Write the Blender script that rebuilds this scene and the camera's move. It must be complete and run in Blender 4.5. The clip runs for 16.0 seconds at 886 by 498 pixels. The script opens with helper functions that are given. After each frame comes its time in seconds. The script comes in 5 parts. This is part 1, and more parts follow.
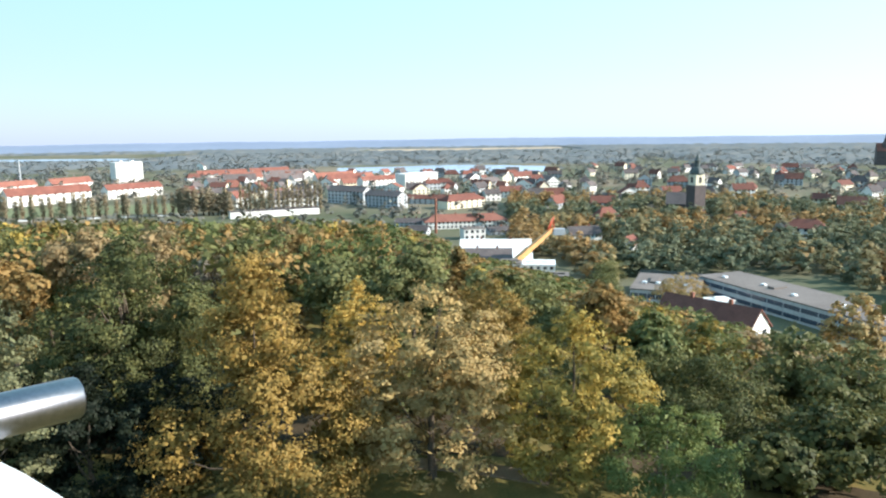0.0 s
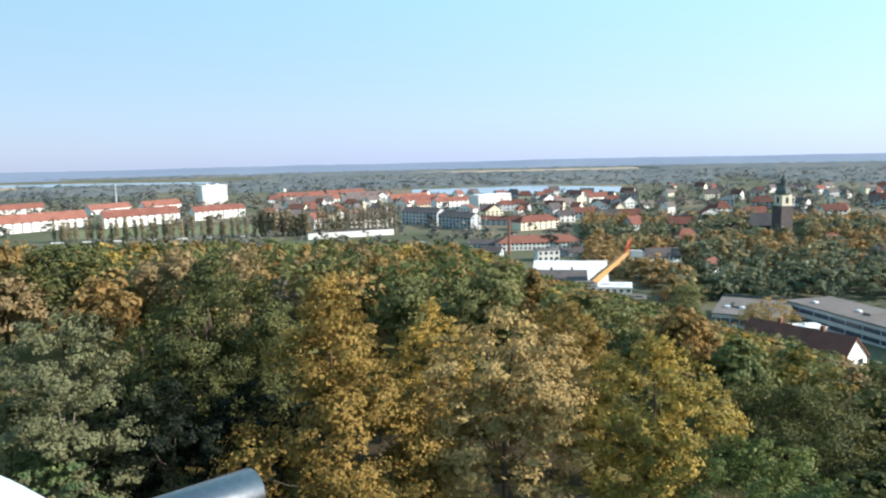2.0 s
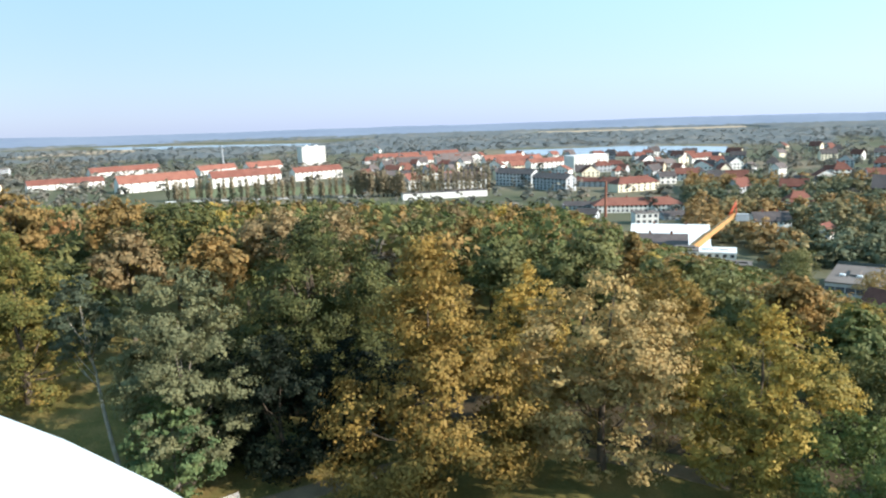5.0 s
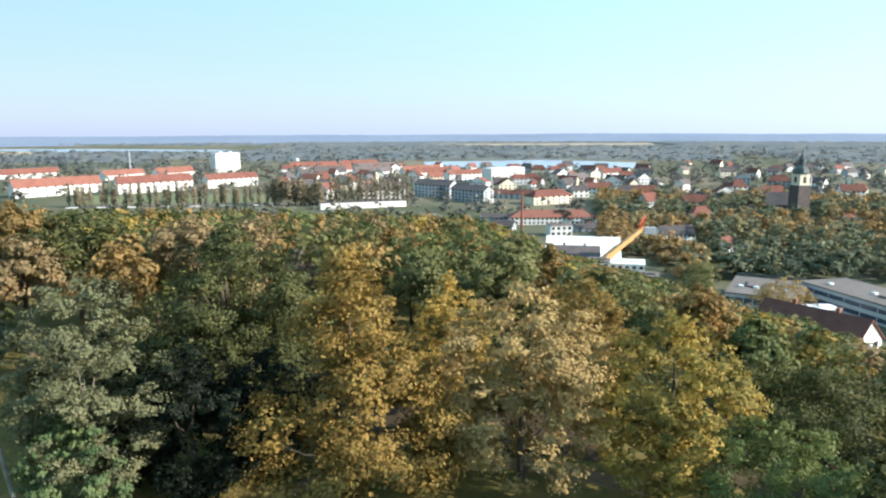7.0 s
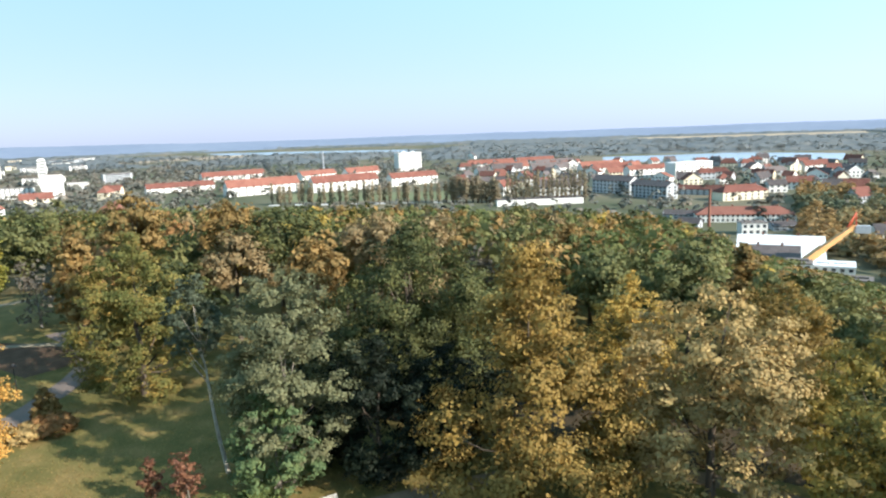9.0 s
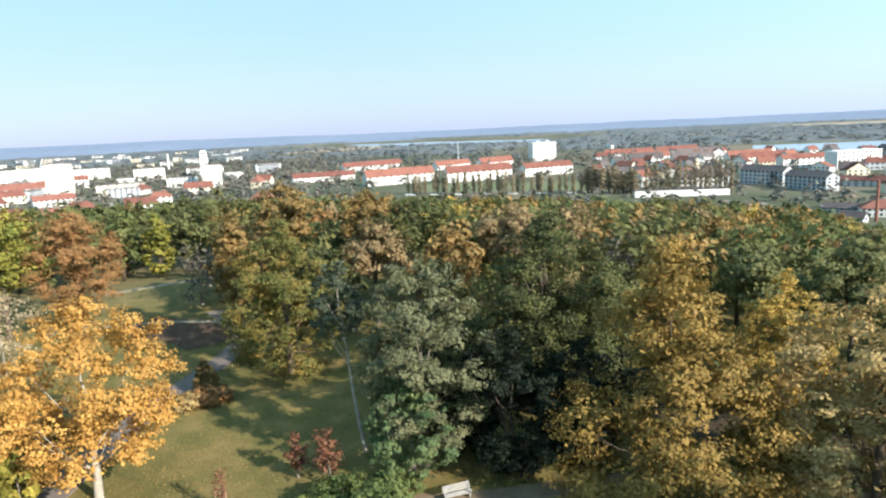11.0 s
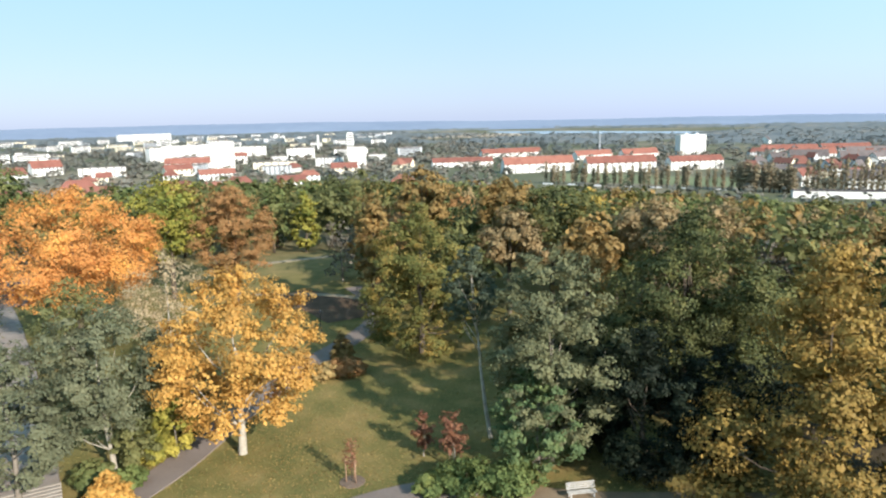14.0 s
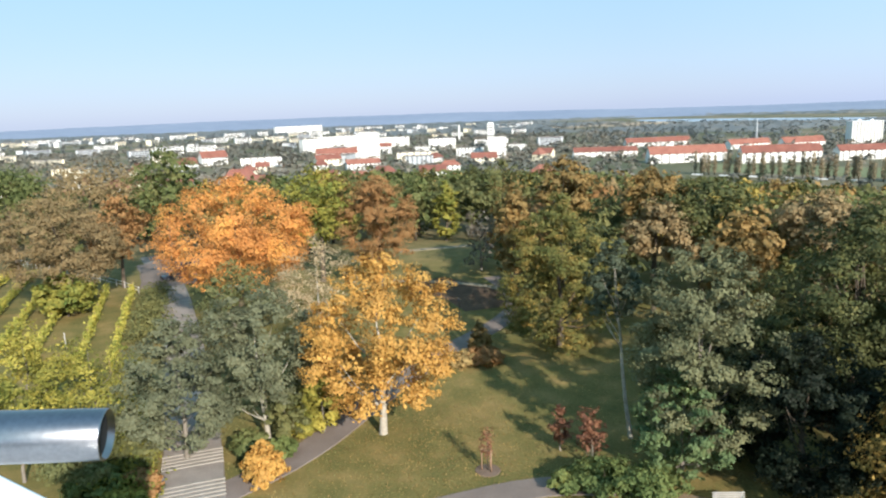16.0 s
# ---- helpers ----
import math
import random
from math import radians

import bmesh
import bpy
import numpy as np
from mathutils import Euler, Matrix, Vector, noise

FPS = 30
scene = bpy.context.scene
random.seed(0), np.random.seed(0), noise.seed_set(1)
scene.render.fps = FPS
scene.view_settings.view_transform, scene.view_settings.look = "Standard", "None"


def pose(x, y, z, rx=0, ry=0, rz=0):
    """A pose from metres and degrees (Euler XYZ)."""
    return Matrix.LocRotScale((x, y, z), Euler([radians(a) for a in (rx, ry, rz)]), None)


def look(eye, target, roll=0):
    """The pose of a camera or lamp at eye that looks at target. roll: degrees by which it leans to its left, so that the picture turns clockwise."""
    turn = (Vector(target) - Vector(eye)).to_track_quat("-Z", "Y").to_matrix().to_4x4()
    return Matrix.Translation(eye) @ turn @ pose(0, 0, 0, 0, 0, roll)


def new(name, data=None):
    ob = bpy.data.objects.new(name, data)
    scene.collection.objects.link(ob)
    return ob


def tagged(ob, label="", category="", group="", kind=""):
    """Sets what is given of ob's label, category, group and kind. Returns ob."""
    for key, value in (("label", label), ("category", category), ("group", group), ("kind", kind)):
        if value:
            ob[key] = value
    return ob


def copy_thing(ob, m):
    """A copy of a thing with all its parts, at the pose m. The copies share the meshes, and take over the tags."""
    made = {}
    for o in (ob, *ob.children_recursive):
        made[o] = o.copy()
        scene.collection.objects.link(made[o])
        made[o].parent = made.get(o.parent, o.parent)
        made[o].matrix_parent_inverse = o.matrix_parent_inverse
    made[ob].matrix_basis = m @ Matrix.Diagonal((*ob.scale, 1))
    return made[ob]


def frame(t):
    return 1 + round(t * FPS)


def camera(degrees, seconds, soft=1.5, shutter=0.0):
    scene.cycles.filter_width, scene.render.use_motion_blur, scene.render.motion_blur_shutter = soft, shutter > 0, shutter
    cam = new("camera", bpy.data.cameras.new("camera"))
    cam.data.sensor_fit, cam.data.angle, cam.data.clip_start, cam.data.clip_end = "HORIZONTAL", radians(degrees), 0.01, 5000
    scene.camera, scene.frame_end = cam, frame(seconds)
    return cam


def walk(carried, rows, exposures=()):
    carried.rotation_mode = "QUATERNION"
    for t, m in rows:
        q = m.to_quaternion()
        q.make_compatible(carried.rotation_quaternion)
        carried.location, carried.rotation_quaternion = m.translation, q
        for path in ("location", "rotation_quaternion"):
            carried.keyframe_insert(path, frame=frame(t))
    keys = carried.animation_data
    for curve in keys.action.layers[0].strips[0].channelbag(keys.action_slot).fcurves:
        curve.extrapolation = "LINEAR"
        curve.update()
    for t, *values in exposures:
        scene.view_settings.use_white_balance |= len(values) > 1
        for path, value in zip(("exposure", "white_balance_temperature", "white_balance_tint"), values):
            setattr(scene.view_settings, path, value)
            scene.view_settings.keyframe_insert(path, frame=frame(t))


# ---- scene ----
cam = camera(65.75, 16.0, soft=2.2)
# seconds, x, y, z, yaw, pitch, roll: a slow sidestep along the parapet of the tower
PATH = [
    (0, 0.925, -0.577, 25.995, 0.852, -9.334, -0.738),
    (0.5, 0.885, -0.487, 26.023, 3.734, -7.866, -0.724),
    (1, 0.849, -0.448, 26.001, 6.086, -6.601, -0.758),
    (1.5, 0.819, -0.469, 26.024, 6.67, -6.597, -0.896),
    (2, 0.732, -0.401, 26.012, 6.967, -7.462, -1.3),
    (2.5, 0.663, -0.298, 26.001, 9.01, -7.897, -2.324),
    (3, 0.56, -0.26, 26.006, 11.939, -8.106, -2.787),
    (3.5, 0.459, -0.22, 25.986, 14.161, -9.246, -2.64),
    (3.7, 0.452, -0.203, 25.996, 14.911, -10.449, -2.455),
    (5.8, 0.276, -0.033, 25.995, 13.825, -10.499, -0.716),
    (6, 0.237, 0.02, 25.995, 11.9, -10.31, -0.574),
    (6.5, 0.137, 0.018, 25.986, 8.883, -9.824, -0.234),
    (7, 0.001, 0.06, 25.976, 7.925, -9.731, -0.209),
    (7.5, -0.141, 0.119, 25.979, 10.608, -10.176, -0.377),
    (8, -0.215, 0.186, 25.979, 15.883, -10.1, -1.346),
    (8.5, -0.295, 0.275, 25.983, 20.385, -9.913, -1.598),
    (9, -0.402, 0.364, 25.977, 22.715, -9.719, -1.978),
    (9.5, -0.468, 0.355, 25.987, 25.63, -9.543, -1.916),
    (9.7, -0.568, 0.304, 25.991, 26.835, -9.486, -1.945),
    (12, -0.885, 0.489, 26.015, 38.813, -10.561, -2.367),
    (12.5, -0.982, 0.496, 25.993, 40.809, -10.564, -1.659),
    (13, -1.072, 0.478, 26.01, 41.575, -10.779, -1.422),
    (13.5, -1.148, 0.464, 26.017, 43.529, -10.771, -0.861),
    (14, -1.219, 0.458, 26.019, 45.187, -10.764, -1.207),
    (14.5, -1.305, 0.398, 25.984, 46.958, -10.755, -1.618),
    (15, -1.419, 0.401, 26.001, 50.993, -10.605, -2.397),
    (15.5, -1.513, 0.421, 26.012, 54.087, -10.787, -2.461),
    (16, -1.574, 0.419, 26.023, 56.872, -11.278, -2.014),
]
EXPOSE = [(0.0, 1.15), (0.5, 0.95), (1.5, 0.8), (3.5, 0.85), (7.0, 1.0), (9.5, 1.01), (12.5, 0.99), (14.0, 0.93), (16.0, 0.83)]
walk(cam, [(t, pose(x, y, z, 90 + pitch, 0, yaw) @ pose(0, 0, 0, 0, 0, roll)) for t, x, y, z, yaw, pitch, roll in PATH],
     exposures=EXPOSE)

# ---- light ----
SUN_AZ, SUN_EL = 97.5, 25.0        # degrees right of the y axis, above the horizon
world = bpy.data.worlds.new("world")
scene.world = world
world.use_nodes = True
wn, wl = world.node_tree.nodes, world.node_tree.links
sky = wn.new("ShaderNodeTexSky")
sky.sky_type, sky.sun_disc = "NISHITA", False
sky.sun_elevation, sky.sun_rotation = radians(SUN_EL), radians(SUN_AZ)
sky.altitude, sky.air_density, sky.dust_density, sky.ozone_density = 60, 1.0, 0.5, 1.5
# thin autumn haze: the clear sky mixed with a pale veil that whitens towards the horizon
w_co, w_sep = wn.new("ShaderNodeTexCoord"), wn.new("ShaderNodeSeparateXYZ")
wl.new(w_co.outputs["Generated"], w_sep.inputs[0])
veil = wn.new("ShaderNodeValToRGB")
ve = veil.color_ramp.elements
ve.new(0.1), ve.new(0.35)
for k, (p, c) in enumerate(((0.0, (0.5, 0.64, 0.99)), (0.06, (0.52, 0.72, 1.03)), (0.3, (0.42, 0.83, 1.0)), (1.0, (0.26, 0.52, 0.8)))):
    ve[k].position, ve[k].color = p, (*c, 1)
wl.new(w_sep.outputs[2], veil.inputs[0])
w_gain, w_mix = wn.new("ShaderNodeVectorMath"), wn.new("ShaderNodeMix")
w_gain.operation = "SCALE"
wl.new(veil.outputs[0], w_gain.inputs[0])
# the haze scatters more light on the sun's side of the sky
w_sun, w_side = wn.new("ShaderNodeVectorMath"), wn.new("ShaderNodeMapRange")
w_sun.operation = "DOT_PRODUCT"
w_sun.inputs[1].default_value = (math.sin(radians(SUN_AZ)), math.cos(radians(SUN_AZ)), 0.0)
wl.new(w_co.outputs["Generated"], w_sun.inputs[0])
for k, v in enumerate((-0.75, 0.45, 6.2, 9.8), 1):
    w_side.inputs[k].default_value = v
wl.new(w_sun.outputs["Value"], w_side.inputs[0])
wl.new(w_side.outputs[0], w_gain.inputs["Scale"])
w_mix.data_type = "RGBA"
w_mix.inputs[0].default_value = 0.78
wl.new(sky.outputs[0], w_mix.inputs[6])
wl.new(w_gain.outputs[0], w_mix.inputs[7])
wl.new(w_mix.outputs[2], wn["Background"].inputs[0])
wn["Background"].inputs[1].default_value = 0.088
sun = new("sun", bpy.data.lights.new("sun", "SUN"))
sun.data.energy, sun.data.angle, sun.data.color = 5.0, radians(0.55), (1.0, 0.93, 0.84)
_d = Vector((math.sin(radians(SUN_AZ)) * math.cos(radians(SUN_EL)), math.cos(radians(SUN_AZ)) * math.cos(radians(SUN_EL)), math.sin(radians(SUN_EL))))
sun.matrix_world = look(_d * 300, (0, 0, 0))


# ---- materials ----
def surface(name, colours, scale=1.0, rough=0.8, metal=0.0, bump=0.0, fine=8.0, spread=0.0, specular=0.3):
    """A procedural surface: a ramp of colours over two scales of noise, with relief. spread: how far each object differs."""
    m = bpy.data.materials.new(name)
    m.use_nodes = True
    n, l = m.node_tree.nodes, m.node_tree.links
    b = n["Principled BSDF"]
    co = n.new("ShaderNodeTexCoord")
    a, c = n.new("ShaderNodeTexNoise"), n.new("ShaderNodeTexNoise")
    a.inputs["Scale"].default_value, a.inputs["Detail"].default_value = scale, 5
    c.inputs["Scale"].default_value, c.inputs["Detail"].default_value = scale * fine, 4
    geo = n.new("ShaderNodeNewGeometry")
    l.new(geo.outputs["Position"], a.inputs["Vector"])
    l.new(geo.outputs["Position"], c.inputs["Vector"])
    mix = n.new("ShaderNodeMix")
    mix.inputs[0].default_value = 0.45
    l.new(a.outputs[0], mix.inputs[2])
    l.new(c.outputs[0], mix.inputs[3])
    value = mix.outputs[0]
    if spread:
        info = n.new("ShaderNodeObjectInfo")
        ma = n.new("ShaderNodeMath")
        ma.operation = "MULTIPLY_ADD"
        ma.inputs[1].default_value, ma.inputs[2].default_value = spread, -spread / 2
        l.new(info.outputs["Random"], ma.inputs[0])
        ad = n.new("ShaderNodeMath")
        l.new(value, ad.inputs[0])
        l.new(ma.outputs[0], ad.inputs[1])
        value = ad.outputs[0]
    ramp = n.new("ShaderNodeValToRGB")
    e = ramp.color_ramp.elements
    while len(e) < len(colours):
        e.new(0.5)
    for k, col in enumerate(colours):
        e[k].position = 0.33 + 0.34 * k / max(1, len(colours) - 1)
        e[k].color = (*col, 1)
    l.new(value, ramp.inputs[0])
    l.new(ramp.outputs[0], b.inputs["Base Color"])
    b.inputs["Roughness"].default_value, b.inputs["Metallic"].default_value = rough, metal
    b.inputs["Specular IOR Level"].default_value = specular
    if bump:
        bp = n.new("ShaderNodeBump")
        bp.inputs["Strength"].default_value, bp.inputs["Distance"].default_value = bump, 0.05
        l.new(c.outputs[0], bp.inputs["Height"])
        l.new(bp.outputs[0], b.inputs["Normal"])
    return m


def foliage(name, colours, patch=0.35, through_light=0.3):
    """Leaves: colour by leaf and by patch of the crown, some light passing through."""
    m = bpy.data.materials.new(name)
    m.use_nodes = True
    n, l = m.node_tree.nodes, m.node_tree.links
    b, out = n["Principled BSDF"], n["Material Output"]
    geo, info, noi = n.new("ShaderNodeNewGeometry"), n.new("ShaderNodeObjectInfo"), n.new("ShaderNodeTexNoise")
    noi.inputs["Scale"].default_value, noi.inputs["Detail"].default_value = patch, 3
    l.new(geo.outputs["Position"], noi.inputs["Vector"])
    a, c = n.new("ShaderNodeMath"), n.new("ShaderNodeMath")
    a.operation = c.operation = "MULTIPLY_ADD"
    a.inputs[1].default_value, a.inputs[2].default_value = 0.24, -0.21
    l.new(geo.outputs["Random Per Island"], a.inputs[0])
    c.inputs[1].default_value = 1.15
    l.new(noi.outputs[0], c.inputs[0])
    l.new(a.outputs[0], c.inputs[2])
    d = n.new("ShaderNodeMath")
    d.operation = "MULTIPLY_ADD"
    d.inputs[1].default_value = 0.12
    l.new(info.outputs["Random"], d.inputs[0])
    l.new(c.outputs[0], d.inputs[2])
    ramp = n.new("ShaderNodeValToRGB")
    e = ramp.color_ramp.elements
    while len(e) < len(colours):
        e.new(0.5)
    for k, col in enumerate(colours):
        e[k].position = 0.2 + 0.65 * k / max(1, len(colours) - 1)
        grey = 0.3 * col[0] + 0.6 * col[1] + 0.1 * col[2]
        e[k].color = (*[1.12 * (0.93 * c + 0.07 * grey) for c in col], 1)
    l.new(d.outputs[0], ramp.inputs[0])
    b.inputs["Roughness"].default_value, b.inputs["Specular IOR Level"].default_value = 0.6, 0.15
    tr, mx = n.new("ShaderNodeBsdfTranslucent"), n.new("ShaderNodeMixShader")
    l.new(ramp.outputs[0], b.inputs["Base Color"])
    l.new(ramp.outputs[0], tr.inputs["Color"])
    mx.inputs[0].default_value = through_light
    l.new(b.outputs[0], mx.inputs[1])
    l.new(tr.outputs[0], mx.inputs[2])
    l.new(mx.outputs[0], out.inputs[0])
    return m


GOLD = foliage("leaves_gold", [(0.24, 0.14, 0.04), (0.47, 0.25, 0.05), (0.58, 0.34, 0.075)])
ORANGE = foliage("leaves_orange", [(0.36, 0.16, 0.045), (0.6, 0.25, 0.055), (0.72, 0.4, 0.075)], 0.2)
RUST = foliage("leaves_rust", [(0.15, 0.11, 0.04), (0.3, 0.155, 0.055), (0.38, 0.2, 0.075)])
BROWN = foliage("leaves_brown", [(0.145, 0.112, 0.055), (0.24, 0.168, 0.077), (0.315, 0.22, 0.1)])
AMBER = foliage("leaves_amber", [(0.125, 0.1, 0.035), (0.245, 0.155, 0.05), (0.34, 0.205, 0.06)])
LIME = foliage("leaves_lime", [(0.06, 0.1, 0.02), (0.2, 0.19, 0.03), (0.42, 0.34, 0.05)])
YELLOW = foliage("leaves_yellow", [(0.2, 0.145, 0.038), (0.38, 0.255, 0.052), (0.52, 0.33, 0.062)])
OLIVE = foliage("leaves_olive", [(0.06, 0.085, 0.03), (0.11, 0.13, 0.04), (0.17, 0.165, 0.055)])
OLIVEGOLD = foliage("leaves_olive_gold", [(0.06, 0.075, 0.02), (0.15, 0.14, 0.035), (0.36, 0.21, 0.04)], 0.5)
GREEN = foliage("leaves_green", [(0.07, 0.08, 0.031), (0.122, 0.127, 0.045), (0.195, 0.178, 0.057)])
FRESH = foliage("leaves_fresh", [(0.065, 0.1, 0.03), (0.12, 0.155, 0.045), (0.19, 0.205, 0.055)])
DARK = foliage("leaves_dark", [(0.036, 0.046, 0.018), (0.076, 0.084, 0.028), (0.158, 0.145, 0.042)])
GREY = foliage("leaves_grey_green", [(0.078, 0.085, 0.048), (0.13, 0.138, 0.076), (0.19, 0.19, 0.105)])
LOCUST = foliage("leaves_locust", [(0.082, 0.09, 0.045), (0.15, 0.152, 0.074), (0.225, 0.215, 0.1)])
# near-black leaf colour, darker than real foliage, stands in for deep shade
SHADELEAF = foliage("leaves_shade_dark", [(0.008, 0.012, 0.007), (0.014, 0.02, 0.011), (0.022, 0.03, 0.015)])
GREYGREEN = foliage("leaves_pale_green", [(0.05, 0.085, 0.035), (0.1, 0.15, 0.06), (0.16, 0.2, 0.07)])
PALE = foliage("leaves_pale", [(0.22, 0.165, 0.085), (0.35, 0.26, 0.145), (0.42, 0.33, 0.2)])
PINE = foliage("needles", [(0.045, 0.058, 0.035), (0.078, 0.094, 0.057), (0.11, 0.126, 0.076)])
BARE = foliage("twigs", [(0.08, 0.065, 0.05), (0.13, 0.11, 0.085), (0.17, 0.14, 0.1)])
TAN = foliage("leaves_tan", [(0.185, 0.14, 0.058), (0.35, 0.245, 0.093), (0.47, 0.325, 0.118)])
GOLDBROWN = foliage("leaves_gold_brown", [(0.11, 0.077, 0.021), (0.225, 0.145, 0.033), (0.335, 0.212, 0.045)])
GOLDOLIVE = foliage("leaves_gold_olive", [(0.125, 0.115, 0.032), (0.3, 0.225, 0.046), (0.5, 0.33, 0.06)])
CRIMSON = foliage("leaves_crimson", [(0.1, 0.045, 0.03), (0.16, 0.065, 0.04), (0.24, 0.11, 0.055)])
POPLAR = foliage("leaves_poplar", [(0.2, 0.16, 0.1), (0.28, 0.225, 0.14), (0.36, 0.28, 0.165)], 0.05)
# park leaves: base colours lightened to carry some of the haze
PARKG = foliage("leaves_park_green", [(0.085, 0.11, 0.07), (0.14, 0.155, 0.09), (0.215, 0.205, 0.11)], 0.04)
PARKO = foliage("leaves_park_olive", [(0.14, 0.13, 0.07), (0.225, 0.195, 0.095), (0.32, 0.25, 0.12)], 0.04)
PARKA = foliage("leaves_park_gold", [(0.2, 0.135, 0.06), (0.32, 0.205, 0.08), (0.43, 0.28, 0.1)], 0.04)
# town and far leaves: haze put into the colour, paler and greyer with distance
TOWNWOODS = foliage("leaves_town_hazed", [(0.125, 0.135, 0.12), (0.185, 0.18, 0.15), (0.28, 0.22, 0.165)], 0.012)
HAZEWOODS = foliage("leaves_far_woods_hazed", [(0.14, 0.165, 0.175), (0.185, 0.2, 0.195), (0.26, 0.23, 0.185)], 0.004)

BARK = surface("bark", [(0.06, 0.045, 0.03), (0.13, 0.1, 0.075)], 3, 0.9, bump=0.6)
PALEBARK = surface("pale_bark", [(0.22, 0.19, 0.15), (0.42, 0.38, 0.31)], 2.5, 0.85, bump=0.5)
GREYBARK = surface("grey_bark", [(0.13, 0.11, 0.09), (0.24, 0.21, 0.17)], 2.5, 0.85, bump=0.5)
ASPHALT = surface("asphalt", [(0.155, 0.125, 0.108), (0.21, 0.17, 0.148)], 0.6, 0.9, bump=0.3, fine=20, specular=0.06)
GRAVEL = surface("sandy_path", [(0.16, 0.115, 0.075), (0.27, 0.2, 0.13)], 0.5, 0.95, bump=0.4, fine=20, specular=0.06)
SAND = surface("pale_sand", [(0.21, 0.17, 0.12), (0.3, 0.25, 0.175)], 0.5, 0.95, bump=0.3, fine=20, specular=0.05)
PAVING = surface("paving", [(0.2, 0.17, 0.15), (0.3, 0.26, 0.23)], 0.8, 0.9, bump=0.4, fine=14, specular=0.06)
STEP = surface("step_stone", [(0.235, 0.21, 0.18), (0.32, 0.29, 0.255)], 1.5, 0.85, bump=0.3, specular=0.08)
WHITEPAINT = surface("white_painted_metal", [(0.78, 0.79, 0.8), (0.84, 0.84, 0.84)], 2, 0.22, bump=0.02, specular=0.5)
STEEL = surface("brushed_steel", [(0.2, 0.2, 0.215), (0.3, 0.3, 0.315)], 6, 0.3, metal=1.0, fine=30)
BLACK = surface("black_and_shade", [(0.015, 0.015, 0.015), (0.03, 0.03, 0.03)], 5, 0.6)
CONCRETE = surface("tower_concrete", [(0.34, 0.32, 0.3), (0.44, 0.42, 0.39)], 1, 0.85, bump=0.3)
PLASTER = surface("white_plaster", [(0.6, 0.585, 0.55), (0.74, 0.725, 0.69)], 0.15, 0.85, spread=0.25)
CREAM = surface("cream_plaster", [(0.6, 0.53, 0.38), (0.74, 0.68, 0.54)], 0.15, 0.85, spread=0.25)
GREYWALL = surface("grey_plaster", [(0.34, 0.36, 0.38), (0.5, 0.51, 0.52)], 0.15, 0.85, spread=0.3)
REDROOF = surface("red_tiles", [(0.14, 0.062, 0.05), (0.195, 0.08, 0.062), (0.25, 0.11, 0.082)], 0.12, 0.9, fine=10, spread=0.3, specular=0.1)
DARKROOF = surface("dark_tiles", [(0.08, 0.07, 0.07), (0.15, 0.125, 0.12)], 0.2, 0.9, spread=0.3, specular=0.1)
BROWNROOF = surface("brown_tiles", [(0.12, 0.055, 0.045), (0.2, 0.09, 0.07)], 0.3, 0.9, spread=0.2, specular=0.1)
FELT = surface("roofing_felt", [(0.15, 0.13, 0.12), (0.22, 0.195, 0.18)], 0.08, 0.95, fine=12, specular=0.04)
WHITEROOF = surface("white_membrane", [(0.7, 0.7, 0.71), (0.8, 0.8, 0.8)], 0.1, 0.6)
BRICK = surface("red_brick", [(0.17, 0.075, 0.05), (0.27, 0.12, 0.085)], 0.5, 0.9, fine=12, bump=0.2)
OLDBRICK = surface("old_brick", [(0.07, 0.06, 0.06), (0.12, 0.095, 0.09)], 0.3, 0.9)
GLASS = surface("window_glass", [(0.03, 0.035, 0.045), (0.08, 0.09, 0.1)], 0.3, 0.12, specular=0.6, spread=0.6)
BLUEGLASS = surface("blue_glass", [(0.04, 0.05, 0.075), (0.07, 0.09, 0.125)], 0.2, 0.15, specular=0.6)
COPPER = surface("dark_copper", [(0.05, 0.06, 0.06), (0.1, 0.12, 0.11)], 0.4, 0.6)
CRANE = surface("orange_paint", [(0.55, 0.27, 0.1), (0.65, 0.36, 0.15)], 0.6, 0.5)
CRANERED = surface("red_paint", [(0.42, 0.07, 0.03), (0.55, 0.12, 0.06)], 0.6, 0.5)
CARPAINT = surface("car_paint", [(0.03, 0.035, 0.05), (0.04, 0.045, 0.06)], 0.5, 0.25, specular=0.6)
WOODPALE = surface("weathered_wood", [(0.3, 0.285, 0.255), (0.44, 0.415, 0.38)], 3, 0.8, bump=0.3)
STAKE = surface("wooden_stakes", [(0.22, 0.13, 0.08), (0.32, 0.2, 0.13)], 3, 0.85)
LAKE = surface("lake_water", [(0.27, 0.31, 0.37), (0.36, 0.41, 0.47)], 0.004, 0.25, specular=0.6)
TURF = surface("turf", [(0.12, 0.14, 0.065), (0.18, 0.19, 0.095)], 0.02, 0.95)
FIELD = surface("dry_field", [(0.33, 0.25, 0.17), (0.44, 0.34, 0.24)], 0.004, 0.95)
# blue-grey of the hills is distance haze mixed into the base colour
HAZEHILL = surface("distant_hills_hazed", [(0.17, 0.205, 0.28), (0.215, 0.25, 0.325)], 0.002, 0.95)
# treetop colours shifted to grey-blue in place of real air haze
HAZECANOPY = surface("far_canopy", [(0.1, 0.118, 0.13), (0.145, 0.158, 0.16), (0.21, 0.185, 0.155)], 0.012, 0.95, fine=5, specular=0.05)


